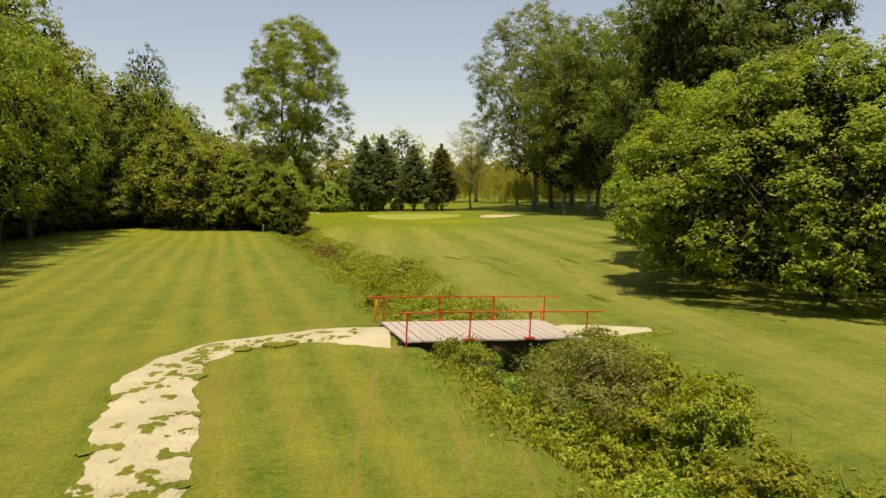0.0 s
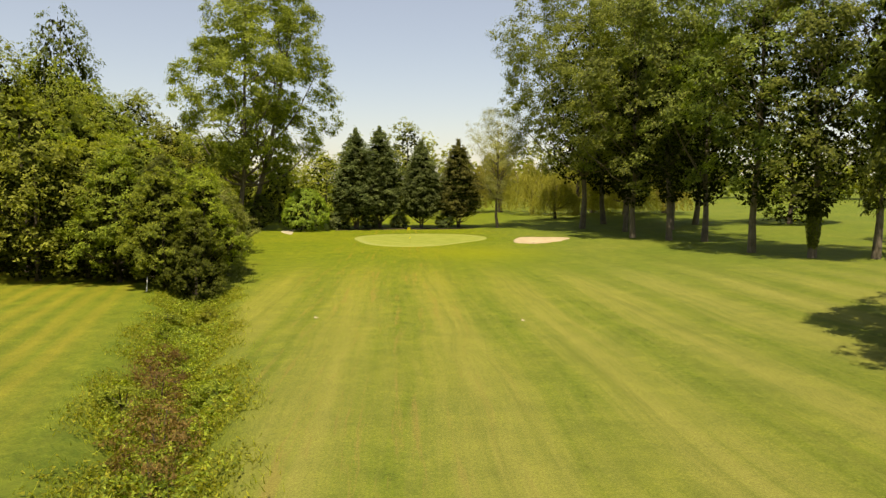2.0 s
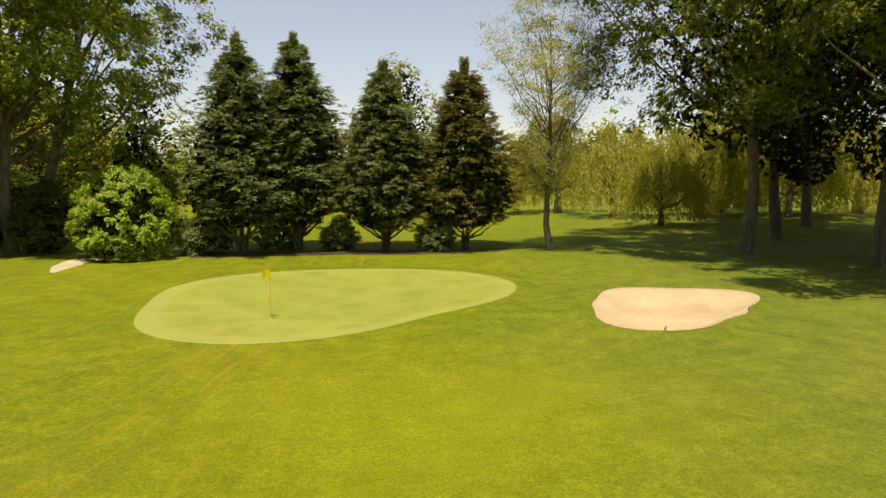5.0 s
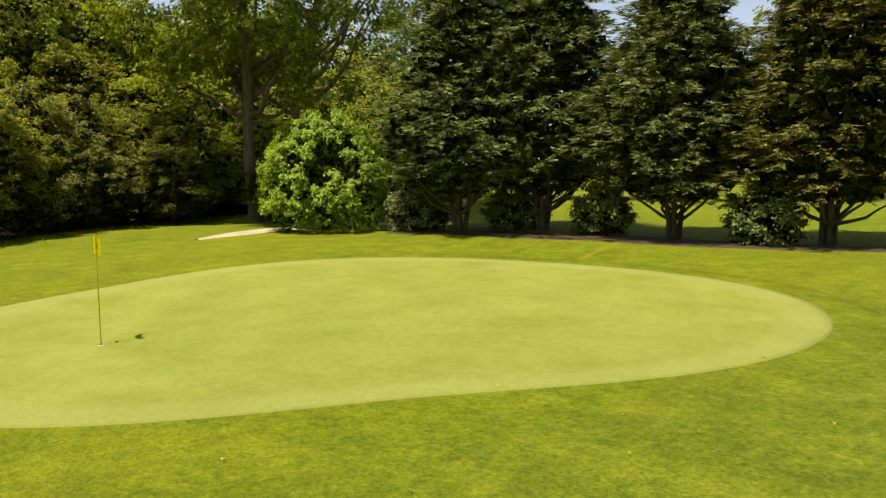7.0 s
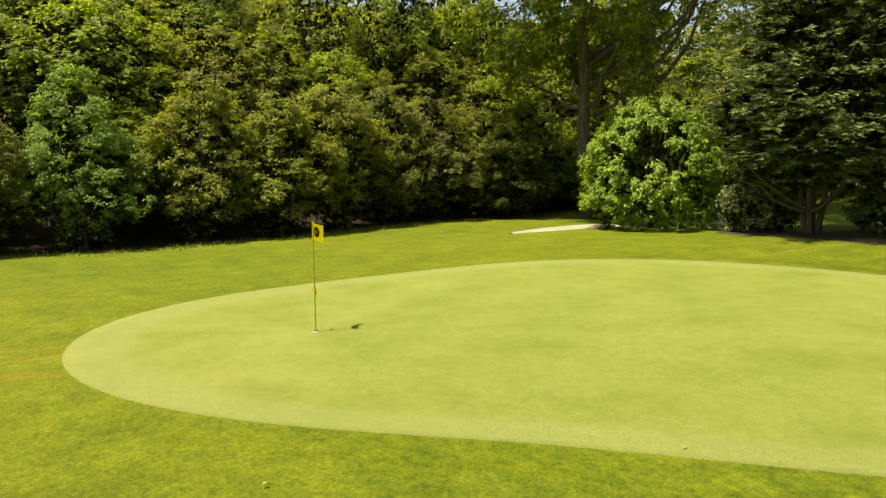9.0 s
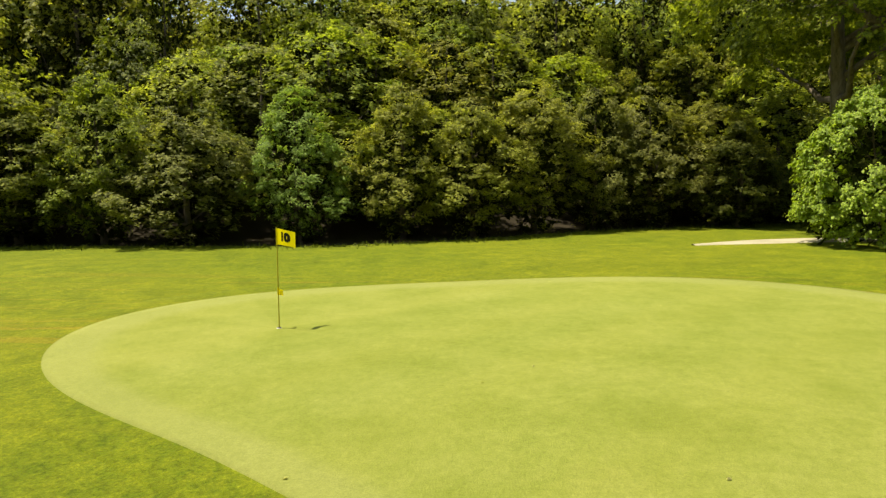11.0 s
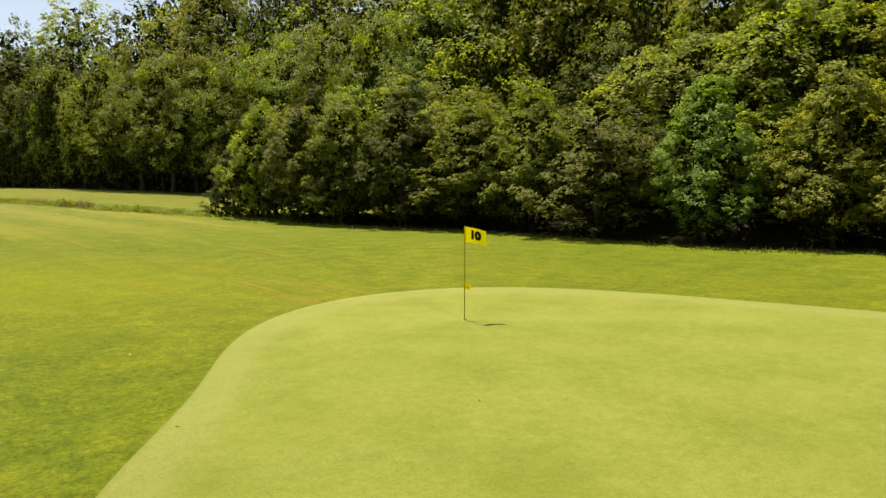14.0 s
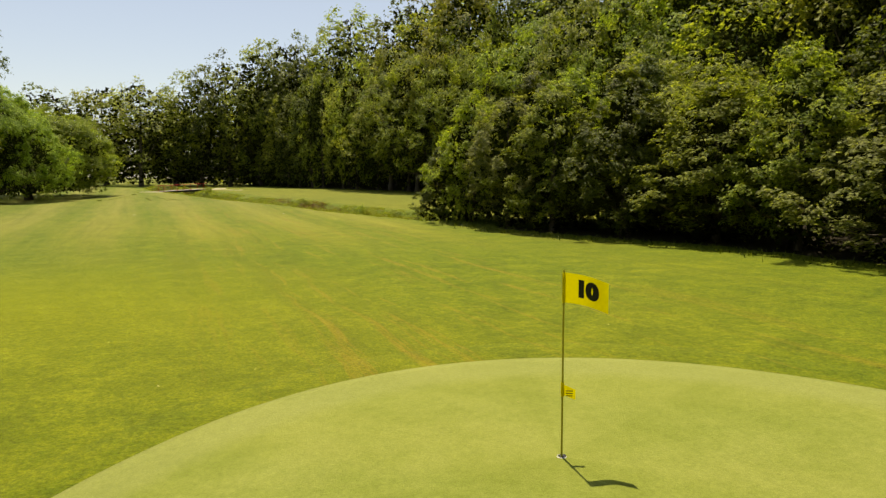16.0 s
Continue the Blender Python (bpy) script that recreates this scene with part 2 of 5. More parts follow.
    col = mix(n, l, "MULTIPLY", 0.8 if wear else 0.2, col, rc.outputs[0])
    rf = ramp(n, [(0.32, (0.6, 0.6, 0.6)), (0.68, (1.25, 1.25, 1.25))])
    l.new(blade, rf.inputs[0])
    col = mix(n, l, "MULTIPLY", 0.8 if wear else 0.5, col, rf.outputs[0])
    l.new(col, b.inputs["Base Color"])
    bump(n, l, b, calc(n, l, "ADD", calc(n, l, "MULTIPLY", fine, 0.8), calc(n, l, "MULTIPLY", blade, 0.5)), 0.8, 0.05)
    return m


# the left meadow is striped along the ditch, the fairway along its own line
TURF = turf_material("turf", (0.08, 0.122, 0.012), (0.155, 0.193, 0.02), (0.205, 0.213, 0.032),
                     [(19.6, 1.6, 0.66, (-0.942, -0.336, -27.0), (0.252, 0.226, 0.03)), (7.5, 5.6, 0.85, (0.942, 0.336, 23.0), (0.24, 0.235, 0.05))], True)
GREEN = turf_material("putting_turf", (0.20, 0.24, 0.034), (0.25, 0.285, 0.05), (0.31, 0.315, 0.06), [(60, 3.0, 0.22, None, (0.31, 0.315, 0.055))])


def grainy(name, a, b_, c, scale, rough=0.95, strength=0.5, dist=0.03):
    m, n, l, b = material(name, rough, 0.15)
    pos = n.new("ShaderNodeNewGeometry").outputs["Position"]
    f1, f2, f3 = noise_tex(n, l, pos, scale * 0.08, 4), noise_tex(n, l, pos, scale, 6, 0.7), noise_tex(n, l, pos, scale * 6, 3)
    r = ramp(n, [(0.3, a), (0.55, b_), (0.75, c)])
    l.new(calc(n, l, "ADD", calc(n, l, "MULTIPLY", f1, 0.6), calc(n, l, "MULTIPLY", f2, 0.4)), r.inputs[0])
    rf = ramp(n, [(0.3, (0.8, 0.8, 0.8)), (0.7, (1.1, 1.1, 1.1))])
    l.new(f3, rf.inputs[0])
    l.new(mix(n, l, "MULTIPLY", 0.7, r.outputs[0], rf.outputs[0]), b.inputs["Base Color"])
    bump(n, l, b, f2, strength, dist)
    return m


SAND = grainy("bunker_sand", (0.345, 0.252, 0.138), (0.435, 0.355, 0.205), (0.505, 0.435, 0.275), 3.2)
GRAVEL = grainy("pale_gravel", (0.32, 0.285, 0.17), (0.43, 0.39, 0.25), (0.50, 0.46, 0.31), 8.0)
SHADED_SOIL = grainy("shaded_soil", (0.04, 0.032, 0.016), (0.07, 0.055, 0.028), (0.11, 0.085, 0.045), 6.0)
# leaf litter, darkened in place of shade where sun reaches between the trees
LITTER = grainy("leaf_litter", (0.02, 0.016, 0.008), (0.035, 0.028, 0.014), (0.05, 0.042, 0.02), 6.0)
# near-black fill for crown insides: the gaps' shade put into its colour
SHADE_FILL = leaf_material("inner_foliage", (0.016, 0.02, 0.005), (0.04, 0.05, 0.012), 0.05, 0.0)
PLANK = bark_material("weathered_plank", (0.31, 0.265, 0.22), (0.48, 0.42, 0.36), 9.0)
STEEL = grainy("dark_steel", (0.02, 0.02, 0.02), (0.04, 0.035, 0.03), (0.07, 0.05, 0.04), 10.0, 0.6)
RED = grainy("red_paint", (0.38, 0.03, 0.015), (0.50, 0.045, 0.02), (0.55, 0.08, 0.04), 12.0, 0.5, 0.1, 0.005)
ORANGE = grainy("orange_paint", (0.55, 0.14, 0.02), (0.62, 0.18, 0.03), (0.66, 0.24, 0.05), 12.0, 0.5, 0.1, 0.005)


def plain(name, col, rough=0.5, spec=0.4, metal=0.0):
    m, n, l, b = material(name, rough, spec)
    f = noise_tex(n, l, n.new("ShaderNodeTexCoord").outputs["Object"], 14.0, 4)
    r = ramp(n, [(0.3, tuple(v * 0.85 for v in col)), (0.7, tuple(v * 1.08 for v in col))])
    l.new(f, r.inputs[0])
    l.new(r.outputs[0], b.inputs["Base Color"])
    b.inputs["Metallic"].default_value = metal
    return m


YELLOW = plain("yellow_cloth", (0.80, 0.70, 0.015), 0.75)
cn, cl = YELLOW.node_tree.nodes, YELLOW.node_tree.links
glow, blend = cn.new("ShaderNodeBsdfTranslucent"), cn.new("ShaderNodeMixShader")
glow.inputs[0].default_value, blend.inputs[0].default_value = (0.85, 0.72, 0.01, 1), 0.5
cl.new(cn["Principled BSDF"].outputs[0], blend.inputs[1])
cl.new(glow.outputs[0], blend.inputs[2])
cl.new(blend.outputs[0], cn["Material Output"].inputs[0])
POLE = plain("pole_fibreglass", (0.42, 0.36, 0.03), 0.4)
BLACK = plain("black_print_and_shade", (0.012, 0.012, 0.012), 0.7)
WHITE = plain("white_plastic", (0.75, 0.75, 0.72), 0.4)
m_water, wn_, wl_, wb_ = material("ditch_water", 0.4, 0.3)
wb_.inputs["Base Color"].default_value = (0.02, 0.022, 0.015, 1)
bump(wn_, wl_, wb_, noise_tex(wn_, wl_, wn_.new("ShaderNodeNewGeometry").outputs["Position"], 4.0), 0.1, 0.02)
WATER = m_water


# ---- mesh helpers ----
def mesh_of(name, verts, faces, mat, smooth=False):
    """A mesh from an (n, 3) array and an (m, k) array of corner numbers."""
    verts, faces = np.asarray(verts, np.float32), np.asarray(faces, np.int32)
    me = bpy.data.meshes.new(name)
    m, k = faces.shape
    me.vertices.add(len(verts))
    me.vertices.foreach_set("co", verts.ravel())
    me.loops.add(m * k)
    me.loops.foreach_set("vertex_index", faces.ravel())
    me.polygons.add(m)
    me.polygons.foreach_set("loop_start", np.arange(0, m * k, k, dtype=np.int32))
    if smooth:
        me.polygons.foreach_set("use_smooth", np.ones(m, bool))
    me.update(calc_edges=True)
    me.materials.append(mat)
    return me


def part(name, bm, mat, parent, label=""):
    """Links a bmesh or a mesh as one object under a thing or a part."""
    if isinstance(bm, bmesh.types.BMesh):
        me = bpy.data.meshes.new(name)
        bm.to_mesh(me)
        bm.free()
        me.materials.append(mat)
    else:
        me = bm
    ob = new(name, me)
    ob.parent = parent
    return tagged(ob, label)


def box(sx, sy, sz, at=(0, 0, 0), bevel=0.0, turn=None):
    bm = bmesh.new()
    bmesh.ops.create_cube(bm, size=1)
    bmesh.ops.scale(bm, vec=(sx, sy, sz), verts=bm.verts)
    if bevel:
        bmesh.ops.bevel(bm, geom=bm.edges[:], offset=bevel, segments=2, affect="EDGES")
    if turn:
        bmesh.ops.transform(bm, matrix=turn, verts=bm.verts)
    bmesh.ops.translate(bm, vec=at, verts=bm.verts)
    return bm


def tubes(name, runs, mat, sides=7):
    """Tapered tubes joined into one mesh; runs: rows of points and their radii."""
    vs, fs, base = [], [], 0
    for pts, radii in runs:
        pts = np.asarray(pts, float)
        d = np.gradient(pts, axis=0)
        d /= np.linalg.norm(d, axis=1, keepdims=True) + 1e-9
        ref = np.where(np.abs(d[:, 2:3]) > 0.9, [[1.0, 0, 0]], [[0, 0, 1.0]])
        u = np.cross(d, ref)
        u /= np.linalg.norm(u, axis=1, keepdims=True) + 1e-9
        v = np.cross(d, u)
        a = np.arange(sides) * 2 * math.pi / sides
        ring = pts[:, None] + np.asarray(radii)[:, None, None] * (np.cos(a)[None, :, None] * u[:, None] + np.sin(a)[None, :, None] * v[:, None])
        vs.append(ring.reshape(-1, 3))
        n = len(pts)
        i, j = np.meshgrid(np.arange(n - 1), np.arange(sides), indexing="ij")
        k = (j + 1) % sides
        fs.append(base + np.stack([i * sides + j, i * sides + k, (i + 1) * sides + k, (i + 1) * sides + j], -1).reshape(-1, 4))
        base += n * sides
    return mesh_of(name, np.concatenate(vs), np.concatenate(fs), mat, True)


def unit(n, r):
    v = r.normal(size=(n, 3))
    return v / np.linalg.norm(v, axis=1, keepdims=True)


def leaves(name, centres, normals, length, width, mat, r, droop=None, simple=False):
    """Many small leaves, one island each: folded, or plain three-cornered ones for what stays far off."""
    n = len(centres)
    normals = normals / (np.linalg.norm(normals, axis=1, keepdims=True) + 1e-9)
    along = np.cross(normals, unit(n, r)) if droop is None else droop
    along = along / (np.linalg.norm(along, axis=1, keepdims=True) + 1e-9)
    side = np.cross(normals, along)
    size = r.uniform(0.65, 1.35, (n, 1))
    L, W = along * length * size / 2, side * width * size / 2
    if simple:
        v = np.stack([centres - L + W, centres + L, centres - L - W], 1).reshape(-1, 3)
        return mesh_of(name, v, np.arange(3 * n).reshape(-1, 3), mat)
    lift = normals * width * size * 0.25
    v = np.stack([centres - L, centres + W + lift, centres + L, centres - W + lift], 1).reshape(-1, 3)
    return mesh_of(name, v, np.arange(4 * n).reshape(-1, 4), mat)


def puffs_to_leaves(puffs, per, r, flat=1.0, up=0.5, outward=0.75):
    """Leaf places and facings on clumps; puffs: rows of x, y, z, radius."""
    puffs = np.asarray(puffs, float)
    c = np.repeat(puffs, per, axis=0)
    d = unit(len(c), r)
    d[:, 2] = np.where(d[:, 2] < -0.45, -d[:, 2], d[:, 2])
    rad = c[:, 3:4] * r.uniform(0.15, 1.3, (len(c), 1))
    p = c[:, :3] + d * rad * np.array([1, 1, flat])
    out = np.column_stack([c[:, 0], c[:, 1], np.zeros(len(c))])
    out /= np.linalg.norm(out, axis=1, keepdims=True) + 1e-6
    nrm = 0.5 * d + 0.6 * unit(len(c), r) + outward * out + np.array([0, 0, up])
    return p, nrm


def envelope_puffs(n, profile, height, radius, r, size, uneven=0.25, core=0.25):
    """Clumps over a crown whose half-width at each share of its height follows profile (share, share of radius)."""
    sh, rr = np.array(profile).T
    h = np.sort(r.uniform(sh[0], sh[-1], 4 * n))
    w = np.interp(h, sh, rr) + 0.12
    h = r.choice(h, n, p=w / w.sum())
    a = np.arange(n) * 2.39996 + r.uniform(0, 0.6, n)
    lobe = 1 + uneven * (np.sin(2 * a + 7 * h + r.uniform(0, 6)) * 0.5 + np.sin(3 * a - 11 * h) * 0.35 + r.normal(size=n) * 0.3)
    q = np.interp(h, sh, rr) * radius * lobe * np.where(r.random(n) < core, r.uniform(0.3, 0.8, n), r.uniform(0.82, 1.0, n))
    s = size * r.uniform(0.6, 1.35, n)
    return np.stack([q * np.cos(a), q * np.sin(a), h * height + r.normal(size=n) * 0.1 * size, s], 1)


def limb_runs(height, r0, puffs, r, limbs=14, fork=0.3, lean=0.0, stems=1, top=0.9):
    """A trunk (or several stems) and limbs that reach towards some of the clumps."""
    runs, trunks = [], []
    for k in range(stems):
        a = 2 * math.pi * k / max(stems, 1) + 0.7
        spread = 0.0 if stems == 1 else height * 0.1
        t = np.linspace(0, 1, 9)
        wob = np.cumsum(r.normal(size=(9, 2)) * height * 0.006, axis=0)
        x = (0.8 * r0 if stems > 1 else 0) * math.cos(a) + spread * math.cos(a) * t + wob[:, 0] + lean * t * height
        y = (0.8 * r0 if stems > 1 else 0) * math.sin(a) + spread * math.sin(a) * t + wob[:, 1]
        pts = np.stack([x - wob[0, 0], y - wob[0, 1], t * height * top - 0.25], 1)
        rad = r0 / math.sqrt(stems) * (1 - 0.9 * t) * np.where(t == 0, 1.25, 1.0) + 0.015
        runs.append((pts, rad))
        trunks.append(pts)
    for p in puffs[r.choice(len(puffs), min(limbs, len(puffs)), replace=False)]:
        tr = trunks[r.integers(len(trunks))]
        z0 = max(fork * height, p[2] - 0.75 * math.hypot(p[0], p[1]) - 0.06 * height)
        z0 = min(z0, p[2] - 0.2, 0.85 * height * top)
        q = np.array([np.interp(z0, tr[:, 2], tr[:, 0]), np.interp(z0, tr[:, 2], tr[:, 1]), z0])
        t = np.linspace(0, 1, 6)[:, None]
        bend = np.array([0, 0, -0.08]) * np.sin(t * math.pi) * np.linalg.norm(p[:3] - q)
        pts = q + (p[:3] - q) * t + bend + r.normal(size=(6, 3)) * 0.02 * height * t * (1 - t)
        rr = max(0.03, r0 * 0.42 * (1 - z0 / height))
        runs.append((pts, rr * (1 - 0.85 * t[:, 0]) + 0.008))
    return runs


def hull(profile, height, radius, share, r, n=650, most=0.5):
    """Coarse near-black leaf shapes well inside a crown; its shade put into colour."""
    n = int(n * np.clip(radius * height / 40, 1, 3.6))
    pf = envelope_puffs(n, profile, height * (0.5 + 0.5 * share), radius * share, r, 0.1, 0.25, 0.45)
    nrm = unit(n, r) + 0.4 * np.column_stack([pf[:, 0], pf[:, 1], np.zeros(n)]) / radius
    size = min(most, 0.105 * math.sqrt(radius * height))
    return leaves("inner_foliage", pf[:, :3], nrm, size, size * 0.8, SHADE_FILL, r, None, True)


def boughs_to_puffs(boughs, per, r, size):
    """Small clumps over the outward and upper side of each bough."""
    c = np.repeat(boughs, per, axis=0)
    out = np.column_stack([c[:, 0], c[:, 1], np.zeros(len(c))])
    out /= np.linalg.norm(out, axis=1, keepdims=True) + 1e-6
    d = unit(len(c), r) + 0.55 * out + np.array([0, 0, 0.4])
    d /= np.linalg.norm(d, axis=1, keepdims=True)
    p = c[:, :3] + d * c[:, 3:4] * r.uniform(0.7, 1.05, (len(c), 1))
    return np.column_stack([p, size * r.uniform(0.6, 1.4, len(c))])


ROUND = [(0.12, 0.55), (0.25, 0.9), (0.45, 1.0), (0.7, 0.8), (0.9, 0.42), (1.0, 0.1)]
FULL = [(0.03, 0.5), (0.16, 0.84), (0.38, 1.0), (0.6, 0.96), (0.78, 0.78), (0.91, 0.52), (1.0, 0.2)]
BUSHY = [(0.03, 0.25), (0.14, 0.58), (0.29, 1.0), (0.45, 0.9), (0.62, 0.69), (0.8, 0.44), (0.92, 0.24), (1.0, 0.07)]
TALL = [(0.17, 0.3), (0.25, 0.65), (0.4, 0.9), (0.6, 1.0), (0.8, 0.75), (0.93, 0.4), (1.0, 0.1)]
HIGH = [(0.2, 0.35), (0.28, 0.7), (0.45, 0.95), (0.65, 1.0), (0.85, 0.7), (1.0, 0.15)]


def tree(name, label, category, seed, height, radius, profile, mat, bark, n, per, size, leaf, limbs=14, r0=0.3, fork=0.25,
         stems=1, flat=0.8, uneven=0.25, core=0.25, lean=0.0, crown="crown", up=0.5, simple=False, inner=0.0, clumps=0, clump=0.3, thin=0.0, outward=0.75, dense=650):
    r = np.random.default_rng(seed)
    root = tagged(new(name), label, category)
    pf = envelope_puffs(n, profile, height, radius, r, size, uneven, core)
    pf[:, 0] += lean * pf[:, 2]
    small = boughs_to_puffs(pf, clumps, r, clump) if clumps else pf
    p, nrm = puffs_to_leaves(small, per, r, flat, up, outward)
    keep = p[:, 2] > 0.05
    if thin:
        keep &= r.random(len(p)) < np.interp(p[:, 2] / height, [0.02, 0.33], [1 - thin, 1])
    part(crown, leaves(crown, p[keep], nrm[keep], leaf[0], leaf[1], mat, r, None, simple), mat, root)
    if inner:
        part("inner_foliage", hull(profile, height, radius, inner, r, dense, 0.5 if dense < 2000 else 0.3), SHADE_FILL, root)
    if r0:
        runs = limb_runs(height, r0, pf, r, limbs, fork, lean, stems)
        for k in range(stems):
            part("trunk", tubes("trunk", runs[k:k + 1], bark, 9), bark, root)
        tagged(part("branchwork", tubes("branchwork", runs[stems:], bark, 5), bark, root), kind="stuff")
    return root


def put(template, x, y, turn=0.0, wide=1.0, tall=1.0, label="", group="", sink=0.0):
    m = pose(x, y, ground_z(x, y) - sink, 0, 0, turn) @ Matrix.Diagonal((wide, wide, tall, 1))
    return tagged(copy_thing(template, m), label, "", group)


def drop_template(ob):
    for o in (*ob.children_recursive, ob):
        bpy.data.objects.remove(o)


# ---- lie of the land ----
DITCH = np.array([(-10.5, -42), (-7, -52), (-3, -63), (0.2, -71), (3.6, -80), (6.2, -87), (9.2, -97), (12.2, -106), (14.6, -112.5), (16.2, -120), (17.5, -132), (18, -150)], float)
WOOD = np.array([(8, -185), (2, -160), (-3, -133), (-9, -117), (-17.5, -98), (-24, -84), (-32, -64), (-36, -48), (-35, -36), (-26, -29), (-13, -35), (-9, -45),
                 (-10.5, -33), (-16, -21), (-18.5, -8), (-22.5, 2), (-28, 9), (-33, 18), (-36, 32), (-42, 60)], float)


def polyline_distance(p, line):
    """Distance from points to a polyline, and the part of its length at the nearest place."""
    p = np.asarray(p, float)
    best, along, run = np.full(len(p), 1e9), np.zeros(len(p)), 0.0
    for a, b in zip(line[:-1], line[1:]):
        ab = b - a
        t = np.clip(((p - a) @ ab) / (ab @ ab), 0, 1)
        off = p - (a + t[:, None] * ab)
        d = np.hypot(off[:, 0], off[:, 1])
        near = d < best
        best[near] = d[near]
        along[near] = run + t[near] * np.hypot(*ab)
        run += np.hypot(*ab)
    return best, along


def inside(p, ring):
    odd = np.zeros(len(p), bool)
    for a, b in zip(ring, np.roll(ring, -1, axis=0)):
        cross = (a[1] > p[:, 1]) != (b[1] > p[:, 1])
        odd ^= cross & (p[:, 0] < a[0] + (b[0] - a[0]) * (p[:, 1] - a[1]) / (b[1] - a[1] + 1e-12))
    return odd


def smooth(t):
    t = np.clip(t, 0, 1)
    return t * t * (3 - 2 * t)


def blob(cx, cy, rx, ry, turn, wave, n=72):
    """A closed outline: an ellipse with a few slow waves."""
    a = np.linspace(0, 2 * math.pi, n, endpoint=False)
    k = 1 + sum(w * np.cos(f * a + ph) for f, w, ph in wave)
    x, y = rx * k * np.cos(a), ry * k * np.sin(a)
    c, s = math.cos(radians(turn)), math.sin(radians(turn))
    return np.stack([cx + c * x - s * y, cy + s * x + c * y], 1)


def blob_share(p, cx, cy, rx, ry, turn, wave):
    """0 at the middle of a blob, 1 on its outline."""
    c, s = math.cos(radians(turn)), math.sin(radians(turn))
    dx, dy = p[:, 0] - cx, p[:, 1] - cy
    u, v = (c * dx + s * dy) / rx, (-s * dx + c * dy) / ry
    a = np.arctan2(v, u)
    k = 1 + sum(w * np.cos(f * a + ph) for f, w, ph in wave)
    return np.hypot(u, v) / k


GREEN_SHAPE = (1.5, 6.0, 9.46, 9.46, 0, [(1, 0.158, -2.53), (2, 0.102, -2.41), (3, 0.072, -1.38), (4, 0.024, 1.53)])
BUNKER_SHAPE = (16.7, 3.5, 4.15, 4.15, 0, [(1, 0.144, -1.51), (2, 0.251, -2.39), (3, 0.05, -0.96), (4, 0.033, 2.89), (5, 0.055, 2.73), (6, 0.027, 1.67)])


def land(p):
    """Height of the turf at points (n, 2)."""
    p = np.asarray(p, float)
    x, y = p[:, 0], p[:, 1]
    z = np.interp(-y, [-400, -120, -50, -18, 5, 25, 53, 80, 105, 150, 400], [7, 2.2, 0.9, 0.3, -0.035, 0.05, 0.35, 0.85, 1.35, 1.6, 3.0])
    z = z + 0.012 * np.clip(x - 14, 0, 60) + 0.02 * np.clip(x - 60, 0, 300)
    z = z + 0.08 * np.sin(x * 0.23 + 1) * np.sin(y * 0.17) * smooth((np.hypot(x - 2, y - 5) - 12) / 8)
    level = smooth((1.5 - blob_share(p, *GREEN_SHAPE)) / 0.38)
    z = z * (1 - level) + (-0.035 - 0.0042 * x + 0.006 * y) * level
    d, _ = polyline_distance(p, WOOD)
    hill = np.where(inside(p, np.vstack([WOOD, [(-500, 60), (-500, -185)]])), np.clip(d - 3, 0, 90), 0)
    z = z + 0.5 * np.minimum(hill, 60) * smooth(hill / 9)
    z = z - 0.8 * np.exp(-((x - 32) / 11) ** 2 - ((y + 92) / 18) ** 2)
    z = z + 0.22 * np.exp(-((x - 8.6) / 2.6) ** 2 - ((y + 108.2) / 2.6) ** 2)
    dd, _ = polyline_distance(p, DITCH)
    z = z - 1.35 * smooth(1 - dd / 2.6)
    z = z - 0.5 * np.exp(-((x - 12.9) / 1.6) ** 2 - ((y + 107.8) / 1.8) ** 2)
    b = blob_share(p, *BUNKER_SHAPE)
    z = z - 0.45 * smooth((1.0 - b) / 0.45) + 0.18 * np.exp(-((b - 1.12) / 0.13) ** 2)
    return z


def ground_z(x, y):
    return float(land([(x, y)])[0])


def axis(lo, hi, step, far):
    mid = np.arange(lo, hi + 0.01, step)
    out = np.geomspace(step, far, 26)
    return np.concatenate([(lo - np.cumsum(out))[::-1], mid, hi + np.cumsum(out)])


gx, gy = axis(-32, 48, 0.6, 320), axis(-134, 36, 0.6, 320)
X, Y = np.meshgrid(gx, gy)
flat = np.stack([X.ravel(), Y.ravel()], 1)
Z = land(flat)
Z = Z - 0.12 * smooth((0.93 - blob_share(flat, *BUNKER_SHAPE)) / 0.05) - 0.1 * smooth((0.95 - blob_share(flat, *GREEN_SHAPE)) / 0.04)
nx, ny = len(gx), len(gy)
i, j = np.meshgrid(np.arange(ny - 1), np.arange(nx - 1), indexing="ij")
quads = np.stack([i * nx + j, i * nx + j + 1, (i + 1) * nx + j + 1, (i + 1) * nx + j], -1).reshape(-1, 4)
ground_mesh = mesh_of("ground", np.column_stack([flat, Z]), quads, TURF, True)
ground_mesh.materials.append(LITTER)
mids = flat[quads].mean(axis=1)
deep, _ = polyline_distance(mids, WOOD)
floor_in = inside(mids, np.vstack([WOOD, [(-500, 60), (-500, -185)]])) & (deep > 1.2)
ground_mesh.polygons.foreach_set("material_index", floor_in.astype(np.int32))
tagged(new("ground", ground_mesh), "mown grass ground with yellowed stripes and a ditch", "grass", "", "structure")


